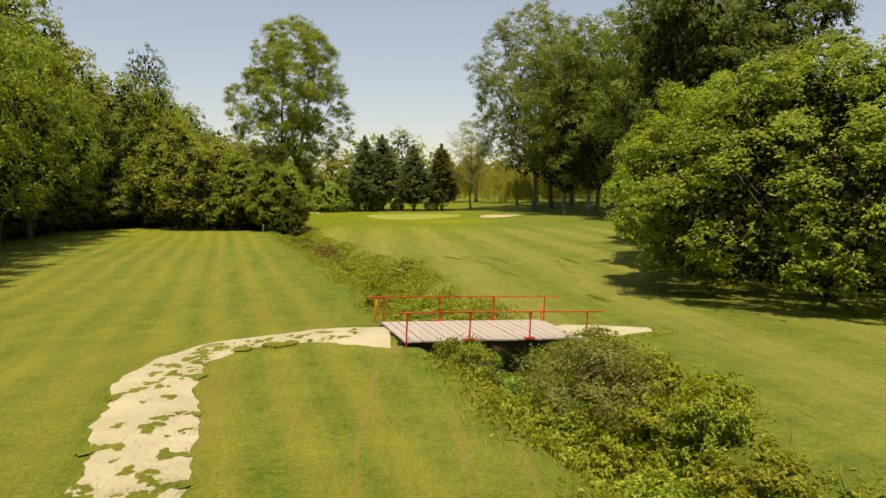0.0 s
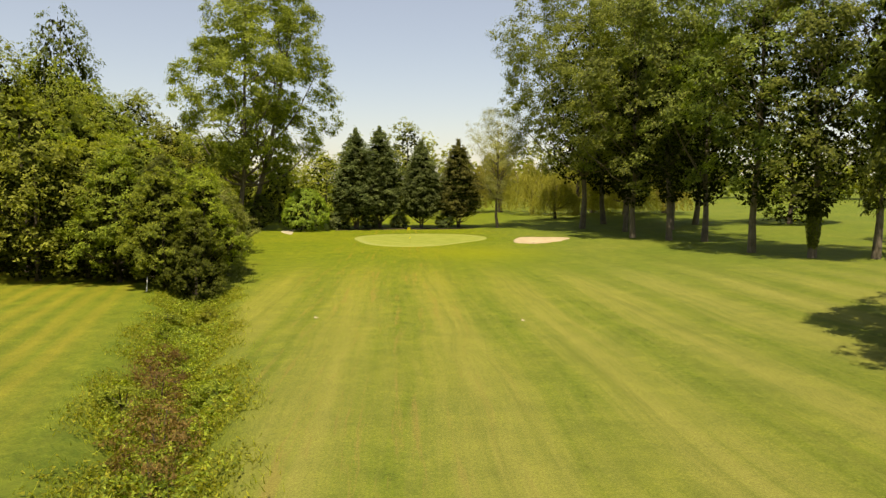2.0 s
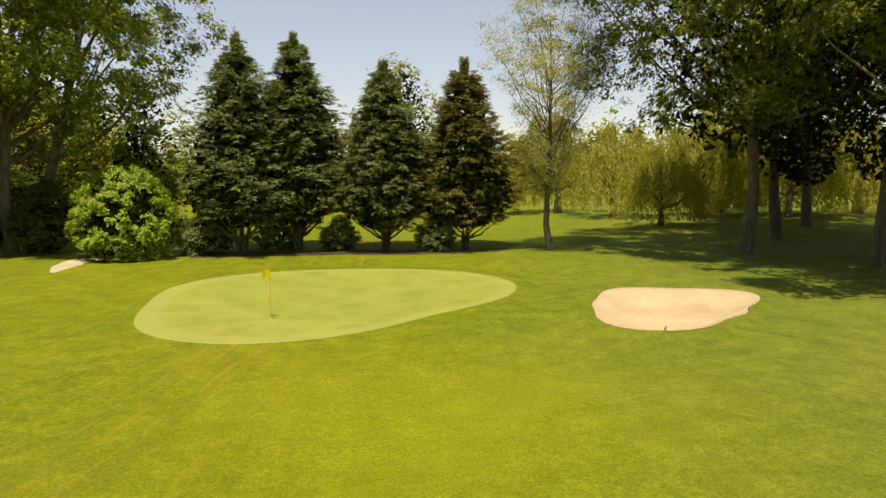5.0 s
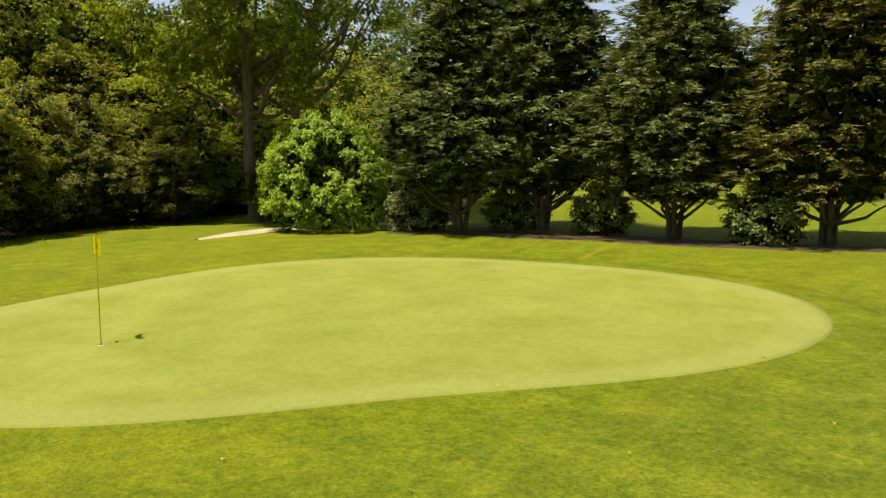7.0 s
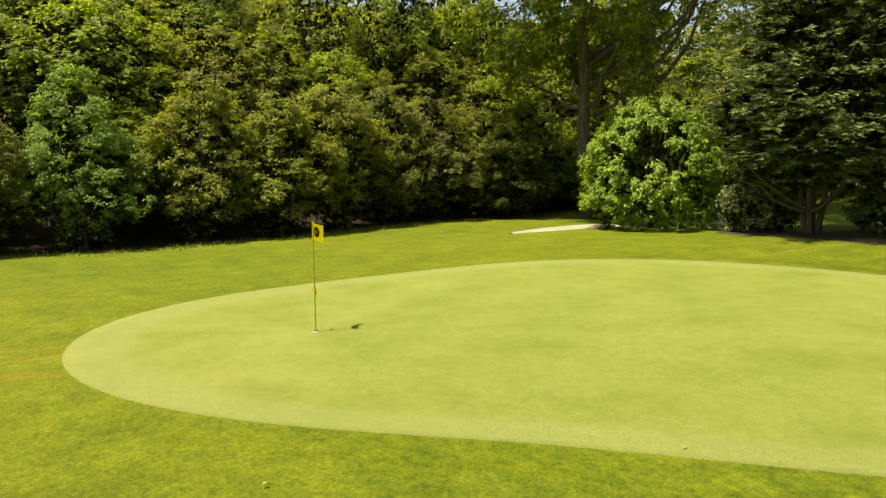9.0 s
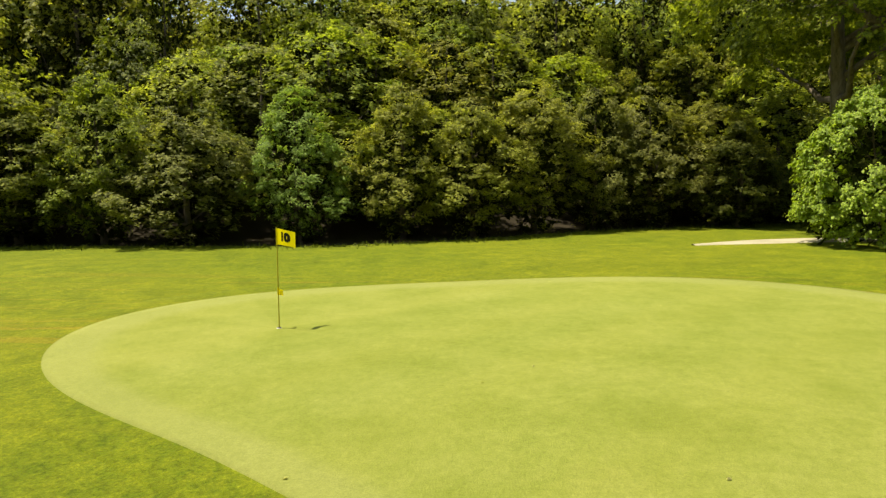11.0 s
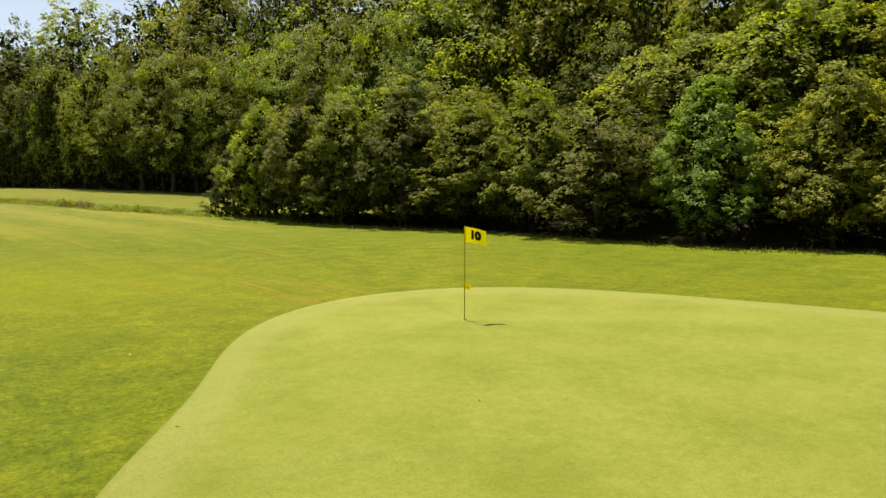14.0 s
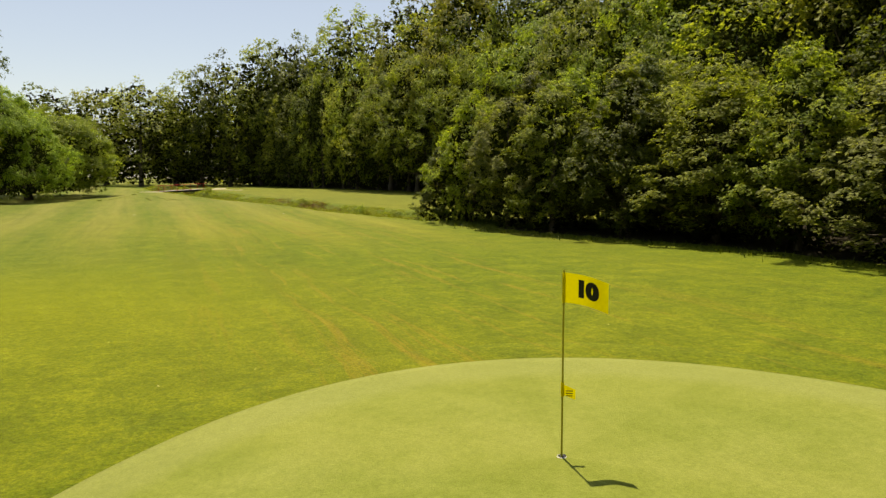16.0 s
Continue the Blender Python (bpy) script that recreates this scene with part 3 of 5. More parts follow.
def sheet(name, outline, shape, mat, lift, rings=14, edge_drop=0.12):
    """A sheet that fills a blob and lies on the land, with a rim that goes down into it."""
    cx, cy = shape[0], shape[1]
    k = np.concatenate([np.linspace(0.0005, 1, rings), [1.004]])
    p = np.concatenate([np.array([cx, cy]) + (outline - [cx, cy]) * q for q in k])
    z = land(p) + lift
    n = len(outline)
    z[-n:] -= edge_drop
    a, b = np.meshgrid(np.arange(len(k) - 1), np.arange(n), indexing="ij")
    c = (b + 1) % n
    f = np.stack([a * n + b, (a + 1) * n + b, (a + 1) * n + c, a * n + c], -1).reshape(-1, 4)
    me = mesh_of(name, np.column_stack([p, z]), f, mat, True)
    me.attributes.new("rim", "FLOAT", "POINT").data.foreach_set("value", np.repeat(k, n).astype(np.float32))
    return new(name, me)


COLLAR_SHAPE = (*GREEN_SHAPE[:2], GREEN_SHAPE[2] * 1.12, GREEN_SHAPE[3] * 1.12, *GREEN_SHAPE[4:])
tagged(sheet("green_collar", blob(*COLLAR_SHAPE, n=160), COLLAR_SHAPE, TURF, 0.016, 18, 0.05), "slightly darker mown collar round the putting green", "grass", "", "structure")
tagged(sheet("putting_green", blob(*GREEN_SHAPE, n=160), GREEN_SHAPE, GREEN, 0.035, 40), "smooth pale putting green, closely mown", "putting green", "", "structure")
tagged(sheet("bunker", blob(*BUNKER_SHAPE, n=120), BUNKER_SHAPE, SAND, 0.03, 20), "shallow bunker of pale raked sand", "bunker", "", "structure")


def ribbon(name, line, widths, mat, lift, r, ragged=0.25, step=0.5):
    """A path of uneven width that lies on the land."""
    line = np.array(line, float)
    s = np.concatenate([[0], np.cumsum(np.hypot(*np.diff(line, axis=0).T))])
    t = np.arange(0, s[-1], step)
    c = np.stack([np.interp(t, s, line[:, 0]), np.interp(t, s, line[:, 1])], 1)
    for _ in range(4):
        c[1:-1] = (c[:-2] + 2 * c[1:-1] + c[2:]) / 4
    w = np.interp(t, s, widths) / 2
    d = np.gradient(c, axis=0)
    d /= np.linalg.norm(d, axis=1, keepdims=True)
    nrm = np.stack([-d[:, 1], d[:, 0]], 1)
    ks = np.linspace(-1, 1, 7)
    nz = [(np.convolve(r.normal(size=len(t) + 8), np.ones(9) / 3, "valid") + 0.5 * np.convolve(r.normal(size=len(t) + 4), np.ones(5) / 5, "valid")) * ragged for _ in (0, 1)]
    rows = []
    for k in ks:
        off = w * k + (nz[0] if k < 0 else nz[1]) * abs(k) * w
        q = c + nrm * off[:, None]
        z = land(q) + lift - (0.1 if abs(k) == 1 else 0)
        rows.append(np.column_stack([q, z]))
    v = np.stack(rows, 1).reshape(-1, 3)
    i, j = np.meshgrid(np.arange(len(t) - 1), np.arange(6), indexing="ij")
    f = np.stack([i * 7 + j + 1, i * 7 + j, (i + 1) * 7 + j, (i + 1) * 7 + j + 1], -1).reshape(-1, 4)
    return new(name, mesh_of(name, v, f, mat, True))


tagged(ribbon("path", [(7.4, -128), (7.2, -122), (6.75, -118.6), (5.5, -115.5), (4.65, -113.3), (4.2, -111.2), (4.7, -109.4), (6.5, -108.3), (9.7, -107.9)], [2.4, 2.4, 2.3, 2.3, 2.2, 2.0, 1.6, 1.8, 3.2], GRAVEL, 0.05, rng, 0.14, 0.2),
       "worn pale gravel path with ragged grass edges", "path", "", "structure")
tagged(ribbon("path", [(15.2, -106.1), (16.2, -105.8), (17.2, -105.6), (18.3, -105.5)], [3.0, 2.3, 1.3, 0.3], GRAVEL, 0.05, rng, 0.26, 0.25), "worn pale gravel landing at the bridge end", "path", "", "structure")
tagged(ribbon("path", [(-18.7, 11.4), (-20, 14), (-21.2, 17.5), (-20.5, 21.5), (-17, 25)], [0.3, 1.6, 2.2, 1.8, 1.5], GRAVEL, 0.05, rng, 0.12), "pale gravel path behind a bush", "path", "", "structure")
water = ribbon("water", DITCH[1:], [0.9] * 11, WATER, 0.0, rng, 0.1)
for v in water.data.vertices:
    v.co.z = float(np.interp(-v.co.y, [25, 53, 80, 105, 150], [0.05, 0.35, 0.85, 1.35, 1.6])) - 1.1
tagged(water, "narrow dark water in the ditch", "water", "", "structure")


# ---- the wood on the hillside ----
WOODS = {}
for key, mat, seed, profile in (("mid", "mid", 11, BUSHY), ("dark", "dark", 12, BUSHY), ("grey", "grey", 13, BUSHY), ("olive", "olive", 14, BUSHY), ("fresh", "fresh", 15, BUSHY), ("bright", "bright", 16, BUSHY)):
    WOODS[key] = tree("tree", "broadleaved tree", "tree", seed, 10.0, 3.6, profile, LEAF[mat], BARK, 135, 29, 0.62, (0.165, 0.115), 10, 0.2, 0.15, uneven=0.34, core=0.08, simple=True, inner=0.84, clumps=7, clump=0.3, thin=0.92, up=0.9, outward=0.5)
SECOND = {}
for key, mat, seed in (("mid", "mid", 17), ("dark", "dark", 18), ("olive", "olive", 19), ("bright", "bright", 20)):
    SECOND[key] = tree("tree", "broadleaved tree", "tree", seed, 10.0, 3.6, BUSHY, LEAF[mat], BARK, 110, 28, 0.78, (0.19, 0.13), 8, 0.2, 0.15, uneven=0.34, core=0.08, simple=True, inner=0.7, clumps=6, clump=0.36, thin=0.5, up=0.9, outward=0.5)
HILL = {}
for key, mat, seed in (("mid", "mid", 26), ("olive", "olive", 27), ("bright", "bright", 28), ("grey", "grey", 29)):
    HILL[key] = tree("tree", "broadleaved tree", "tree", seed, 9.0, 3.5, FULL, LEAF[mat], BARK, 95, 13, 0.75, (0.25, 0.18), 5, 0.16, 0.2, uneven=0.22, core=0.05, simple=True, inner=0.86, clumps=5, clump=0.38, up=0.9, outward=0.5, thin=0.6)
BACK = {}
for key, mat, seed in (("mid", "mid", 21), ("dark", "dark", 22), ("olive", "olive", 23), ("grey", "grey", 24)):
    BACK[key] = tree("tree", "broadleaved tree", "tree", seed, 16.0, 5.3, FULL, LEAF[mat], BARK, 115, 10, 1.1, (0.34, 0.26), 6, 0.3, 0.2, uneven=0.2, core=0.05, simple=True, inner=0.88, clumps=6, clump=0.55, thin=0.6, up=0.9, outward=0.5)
WORDS = {"mid": "leafy green tree at the edge of the wood", "dark": "dark green tree in a dense wood", "grey": "grey-green tree at the edge of the wood",
         "olive": "olive-brown leafy tree in a dense wood", "fresh": "light green ash tree before the wood", "bright": "bright green tree in a dense wood"}
run_s = np.concatenate([[0], np.cumsum(np.hypot(*np.diff(WOOD, axis=0).T))])
ring = np.vstack([WOOD, [(-500, 60), (-500, -185)]])
planted = np.zeros((0, 3))


def plant(x, y, near, key, wide, tall):
    t = (BACK, WOODS, SECOND, HILL)[near][key]
    put(t, x, y, rng.uniform(0, 360), wide, tall, WORDS[key], "trees of the wood", 0.1)


# two single trees that stand out of the front row, and the spur's tip
for x, y, key, wide, tall in ((-21.9, -8.1, "fresh", 0.74, 0.8), (-24.3, -3.0, "olive", 0.88, 0.84), (-10.6, -42.3, "dark", 0.62, 0.66), (-11.4, -38.6, "bright", 0.74, 0.86), (-13.6, -41.2, "mid", 0.8, 0.84), (-12.6, -34.6, "grey", 0.8, 0.84),
                              (-15.2, -37.2, "dark", 0.9, 0.94), (-13.9, -31.0, "mid", 0.85, 0.85), (-16.6, -33.4, "mid", 0.9, 0.95), (-18.2, -38.5, "mid", 0.9, 1.0), (-16.2, -26.8, "dark", 0.9, 0.85), (-20, -24.5, "mid", 0.9, 0.88), (-20.5, -32, "dark", 0.95, 1.0)):
    plant(x, y, 1, key, wide, tall)
    planted = np.vstack([planted, [(x, y, 3.2 if key == "fresh" else 2.6)]])
for depth, gap, near, keys in ((2.6, 4.3, True, ("mid", "mid", "grey", "mid", "olive", "dark")), (7.0, 5.2, True, ("mid", "olive", "mid", "dark", "bright")), (12.5, 5.8, False, ("mid", "bright", "olive", "mid")),
                              (20, 6.4, False, ("mid", "olive", "bright")), (30, 9.5, False, ("mid", "dark", "olive", "grey")), (43, 12, False, ("mid", "olive", "dark"))):
    for k, s in enumerate(np.arange(2, run_s[-1], gap)):
        s = s + rng.uniform(-0.3, 0.3) * gap
        q = np.array([np.interp(s, run_s, WOOD[:, 0]), np.interp(s, run_s, WOOD[:, 1])])
        a, b = np.array([np.interp(s + e, run_s, WOOD[:, 0]) for e in (-2, 2)]), np.array([np.interp(s + e, run_s, WOOD[:, 1]) for e in (-2, 2)])
        t = np.array([a[1] - a[0], b[1] - b[0]])
        t = t / (np.hypot(*t) + 1e-9)
        x, y = q + np.array([-t[1], t[0]]) * (depth + rng.uniform(-0.15, 0.15) * depth)
        d, _ = polyline_distance([(x, y)], WOOD)
        if depth > 8 and -50 < y < 34:
            continue
        if depth > 25 and y < -60 or depth > 15 and y < -120 or depth == 12.5 and y < -62:
            continue
        if not inside(np.array([(x, y)]), ring)[0] or d[0] < 0.65 * depth:
            continue
        if len(planted) and (np.hypot(planted[:, 0] - x, planted[:, 1] - y) < 0.55 * (gap + planted[:, 2]) * 0.75).any():
            continue
        planted = np.vstack([planted, [(x, y, gap)]])
        close = near and -62 < y < 30 or depth < 25 and -48 < y < 24
        key = keys[rng.integers(len(keys))]
        if close:
            if key not in SECOND and depth > 5:
                key = "mid"
            plant(x, y, 1 if depth < 5 else 2, key, rng.uniform(0.8, 1.08), rng.uniform(0.66, 0.9) * (1.0 if depth < 5 else 0.88))
        else:
            key = key if key in BACK else "mid"
            if y > -45:
                key = ("mid", "olive")[rng.integers(2)]
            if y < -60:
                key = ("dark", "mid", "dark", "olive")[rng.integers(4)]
            tall = 0.75 if depth < 5 else 0.85 if depth < 15 else 0.95
            plant(x, y, 0, key, rng.uniform(0.7, 1.05) * (0.8 if depth < 5 else 1.1), rng.uniform(0.85, 1.2) * tall * (1.6 if y < -90 else 1.3 if y < -60 else 0.72 if -45 < y < 40 else 1.0))

for i, x0 in enumerate(np.arange(-78, -18, 4.7)):
    for y0 in np.arange(-52, 34, 5.3) + (i % 2) * 2.6:
        x, y = x0 + rng.uniform(-1.1, 1.1), y0 + rng.uniform(-1.1, 1.1)
        d, _ = polyline_distance([(x, y)], WOOD)
        if not inside(np.array([(x, y)]), ring)[0] or not 8.6 < d[0] < 36 or (np.hypot(planted[:, 0] - x, planted[:, 1] - y) < 3.3).any():
            continue
        plant(x, y, 3, ("mid", "olive", "bright", "mid", "olive", "grey")[rng.integers(6)], rng.uniform(0.85, 1.15), rng.uniform(0.65, 1.0))
# taller trees up the slope and at the far end of the meadow
for x, y, key, wide, tall in ((-52, -55, "dark", 1.5, 1.5), (-66, -52, "mid", 1.7, 1.8), (-38.5, -50, "mid", 1.1, 1.4), (-43, -45, "mid", 1.25, 1.75), (-43.5, -37, "olive", 1.15, 1.6), (-47, -52, "dark", 1.2, 1.5), (-48, -40, "mid", 1.2, 1.6), (-36.5, -27.5, "dark", 0.75, 0.85), (-56, 17, "dark", 0.95, 1.5), (-54, -44, "olive", 1.3, 1.3), (-41, -57, "mid", 1.2, 1.6), (-42, -19, "mid", 0.8, 0.95), (-47, -23, "olive", 0.9, 0.95), (-39.5, -13, "mid", 0.7, 0.8), (-48, -15, "mid", 0.9, 0.85), (-50, 12, "mid", 0.8, 0.95), (-47, 5, "olive", 0.75, 0.85), (-52, 21, "mid", 0.8, 0.9), (-46, -4, "mid", 0.75, 0.8), (-43, -28, "mid", 0.8, 1.1), (-50, -32, "olive", 0.9, 1.25),
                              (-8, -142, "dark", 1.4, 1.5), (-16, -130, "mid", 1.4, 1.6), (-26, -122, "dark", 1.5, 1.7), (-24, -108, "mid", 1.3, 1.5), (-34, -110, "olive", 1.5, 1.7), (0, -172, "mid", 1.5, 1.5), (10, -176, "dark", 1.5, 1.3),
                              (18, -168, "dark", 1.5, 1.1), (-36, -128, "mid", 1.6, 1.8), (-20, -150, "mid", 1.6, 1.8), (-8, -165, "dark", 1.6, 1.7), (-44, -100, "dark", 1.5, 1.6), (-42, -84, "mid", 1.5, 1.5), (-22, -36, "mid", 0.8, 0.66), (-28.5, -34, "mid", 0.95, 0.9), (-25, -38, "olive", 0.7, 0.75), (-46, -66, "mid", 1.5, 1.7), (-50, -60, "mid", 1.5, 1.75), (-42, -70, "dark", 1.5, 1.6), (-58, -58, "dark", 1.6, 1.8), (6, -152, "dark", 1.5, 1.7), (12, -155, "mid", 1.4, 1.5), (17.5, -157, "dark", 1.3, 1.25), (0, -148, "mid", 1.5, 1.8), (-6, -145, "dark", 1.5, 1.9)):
    plant(x, y, 0, key, wide, tall)
# tall trees whose crowns reach out over the meadow
OVER = tree("tree", "tall tree", "tree", 25, 18.0, 6.6, [(0.17, 0.7), (0.26, 0.95), (0.45, 1.0), (0.7, 0.85), (0.88, 0.55), (1.0, 0.18)], LEAF["mid"], BARK, 120, 24, 1.3, (0.26, 0.19), 16, 0.36, 0.15, uneven=0.3, core=0.08, simple=True, inner=0.85, clumps=6, clump=0.6)
for k, (x, y, tall) in enumerate(((-18.5, -101, 0.95), (-21, -94, 1.05), (-24.5, -87, 1.0), (-27, -79.5, 1.08), (-30, -72, 1.1), (-32.5, -65, 1.15), (-34.5, -57, 1.15), (-37.5, -52, 1.2))):
    put(OVER, x, y, 67 * k, rng.uniform(0.92, 1.08), tall, "tall green tree overhanging the meadow edge", "trees of the wood", 0.1)

# ---- trees of the course ----
POPLAR = tree("poplar", "tall poplar tree", "tree", 31, 35.0, 7.0, HIGH, LEAF["poplar"], BARK_GREY, 110, 21, 1.3, (0.31, 0.23), 30, 0.36, 0.25, uneven=0.36, core=0.25, simple=True, inner=0.45, clumps=9, clump=0.8, dense=500)
POPLAR2 = tree("poplar", "tall poplar tree", "tree", 32, 35.0, 7.0, TALL, LEAF["poplar"], BARK_GREY, 110, 21, 1.3, (0.31, 0.23), 30, 0.36, 0.2, uneven=0.36, core=0.25, simple=True, inner=0.45, clumps=9, clump=0.8, dense=500)
BROAD = tree("poplar", "tall broad poplar tree", "tree", 33, 38.0, 12.5, [(0.22, 0.4), (0.3, 0.8), (0.44, 1.0), (0.65, 1.0), (0.85, 0.72), (1.0, 0.2)], LEAF["broad"], BARK_GREY, 270, 46, 1.7, (0.235, 0.18), 40, 0.4, 0.2, uneven=0.22, core=0.3, simple=True, inner=0.5, clumps=9, clump=0.8, dense=700)
put(BROAD, 25.1, 23.6, 0, 1.05, 1.12, "tall broad poplar with overhanging leafy branches")
for k, (x, y, wide, tall) in enumerate(((30.5, 16.5, 1.0, 1.0), (29.5, 6.2, 1.0, 0.98), (33.5, 2.9, 1.0, 1.0), (37.5, 1.2, 1.0, 1.05), (38.2, -13, 1.05, 1.0), (42.0, -18.6, 1.0, 0.95),
                                        (47.5, -19.8, 1.0, 1.0), (36, 44, 1.2, 0.9), (30, 33, 1.2, 1.0), (38, 20, 1.2, 1.0), (44, 28, 1.2, 0.9))):
    put((POPLAR, POPLAR2)[k % 2], x, y, 77 * k, wide, tall, "tall poplar with a bare grey trunk" if k % 2 == 0 else "tall dark poplar with a bare trunk", "poplars")
ivy_r = np.random.default_rng(34)
host = [o for o in scene.objects if o.name.startswith("poplar") and o.parent is None and abs(o.location.x - 42.0) < 0.1]
for o in host:
    a_, h_ = ivy_r.uniform(0, 2 * math.pi, 2600), ivy_r.uniform(1.0, 6.2, 2600)
    q_ = (0.34 + 0.3 * np.sin(np.clip((h_ - 1.0) / 5.2, 0, 1) * math.pi)) * ivy_r.uniform(0.85, 1.15, 2600)
    c_ = np.stack([q_ * np.cos(a_), q_ * np.sin(a_), h_], 1)
    n_ = np.stack([np.cos(a_), np.sin(a_), np.full(2600, 0.5)], 1) + 0.6 * unit(2600, ivy_r)
    part("ivy", leaves("ivy", c_, n_, 0.2, 0.16, LEAF["dark"], ivy_r, None, True), LEAF["dark"], o, "dark ivy climbing the trunk")
LONE = tree("poplar", "tall lone poplar", "tree", 35, 39.5, 11.0, [(0.2, 0.35), (0.32, 0.85), (0.5, 1.0), (0.68, 0.92), (0.85, 0.7), (0.95, 0.45), (1.0, 0.2)], LEAF["mid"], BARK_GREY, 300, 46, 1.6, (0.29, 0.22), 44, 0.62, 0.18, stems=2, lean=0.1, uneven=0.3, core=0.35, simple=True, clumps=9, clump=0.85)
put(LONE, -28.9, 21.5, 8, 1.0, 1.0, "very tall lone poplar with a gappy crown")
WALNUT = tree("walnut_tree", "dark spreading tree", "tree", 36, 26.0, 7.5, [(0.13, 0.5), (0.25, 0.9), (0.5, 1.0), (0.8, 0.7), (1.0, 0.2)], LEAF["dark"], BARK, 130, 38, 1.4, (0.26, 0.18), 26, 0.62, 0.12, uneven=0.22, simple=True, inner=0.85, clumps=10, clump=0.6, dense=1500)
put(WALNUT, 31.7, -60.0, 0, 0.74, 1.0, "tall dark tree with a thick dark trunk", "dark trees")
put(WALNUT, 30.5, -67.2, 140, 0.74, 0.95, "tall dark tree with a thick dark trunk", "dark trees")
put(WALNUT, 42, -56, 250, 1.1, 1.05, "tall dark tree with a thick dark trunk", "dark trees")
LIME = tree("lime_tree", "broad light green tree", "tree", 37, 11.4, 9.2, [(0.09, 0.62), (0.18, 0.93), (0.4, 1.0), (0.6, 0.9), (0.82, 0.6), (0.94, 0.36), (1.0, 0.12)], LEAF["lime"], BARK, 260, 38, 0.95, (0.15, 0.105), 24, 0.4, 0.12, uneven=0.1, core=0.05, simple=True, inner=0.87, clumps=15, clump=0.36, thin=0.45, up=0.8, outward=0.5, dense=4200)
put(LIME, 29.7, -94.0, 0, 1.14, 1.03, "broad light green tree with low branches", "light trees")
put(LIME, 30.4, -80.0, 120, 0.9, 1.1, "broad light green tree with low branches", "light trees")
put(WOODS["bright"], 46.0, -84.0, 220, 2.0, 1.6, "broad light green tree with low branches", "light trees")
put(BACK["olive"], 23.5, -150, 0, 1.5, 1.35, "large olive-green tree behind the bridge")
put(BACK["olive"], 30.5, -152, 90, 1.5, 1.3, "large olive-green tree behind the bridge")
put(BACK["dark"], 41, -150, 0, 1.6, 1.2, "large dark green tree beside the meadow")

BIRCH = tree("birch", "tall thin pale tree", "tree", 41, 19.0, 4.6, [(0.2, 0.3), (0.32, 0.45), (0.5, 0.8), (0.7, 1.0), (0.9, 0.7), (1.0, 0.3)], LEAF["pale"], BARK_GREY, 300, 140, 0.9, (0.13, 0.065), 60, 0.24, 0.25, uneven=0.5, core=0.45, simple=True)
put(BIRCH, 11.7, 25.5, 0, 1.0, 1.0, "thin pale yellow-green tree with a slender trunk")

SPRUCE = [(0.14, 0.35), (0.2, 0.8), (0.31, 1.0), (0.45, 0.94), (0.6, 0.8), (0.75, 0.58), (0.88, 0.34), (0.96, 0.15), (1.0, 0.03)]


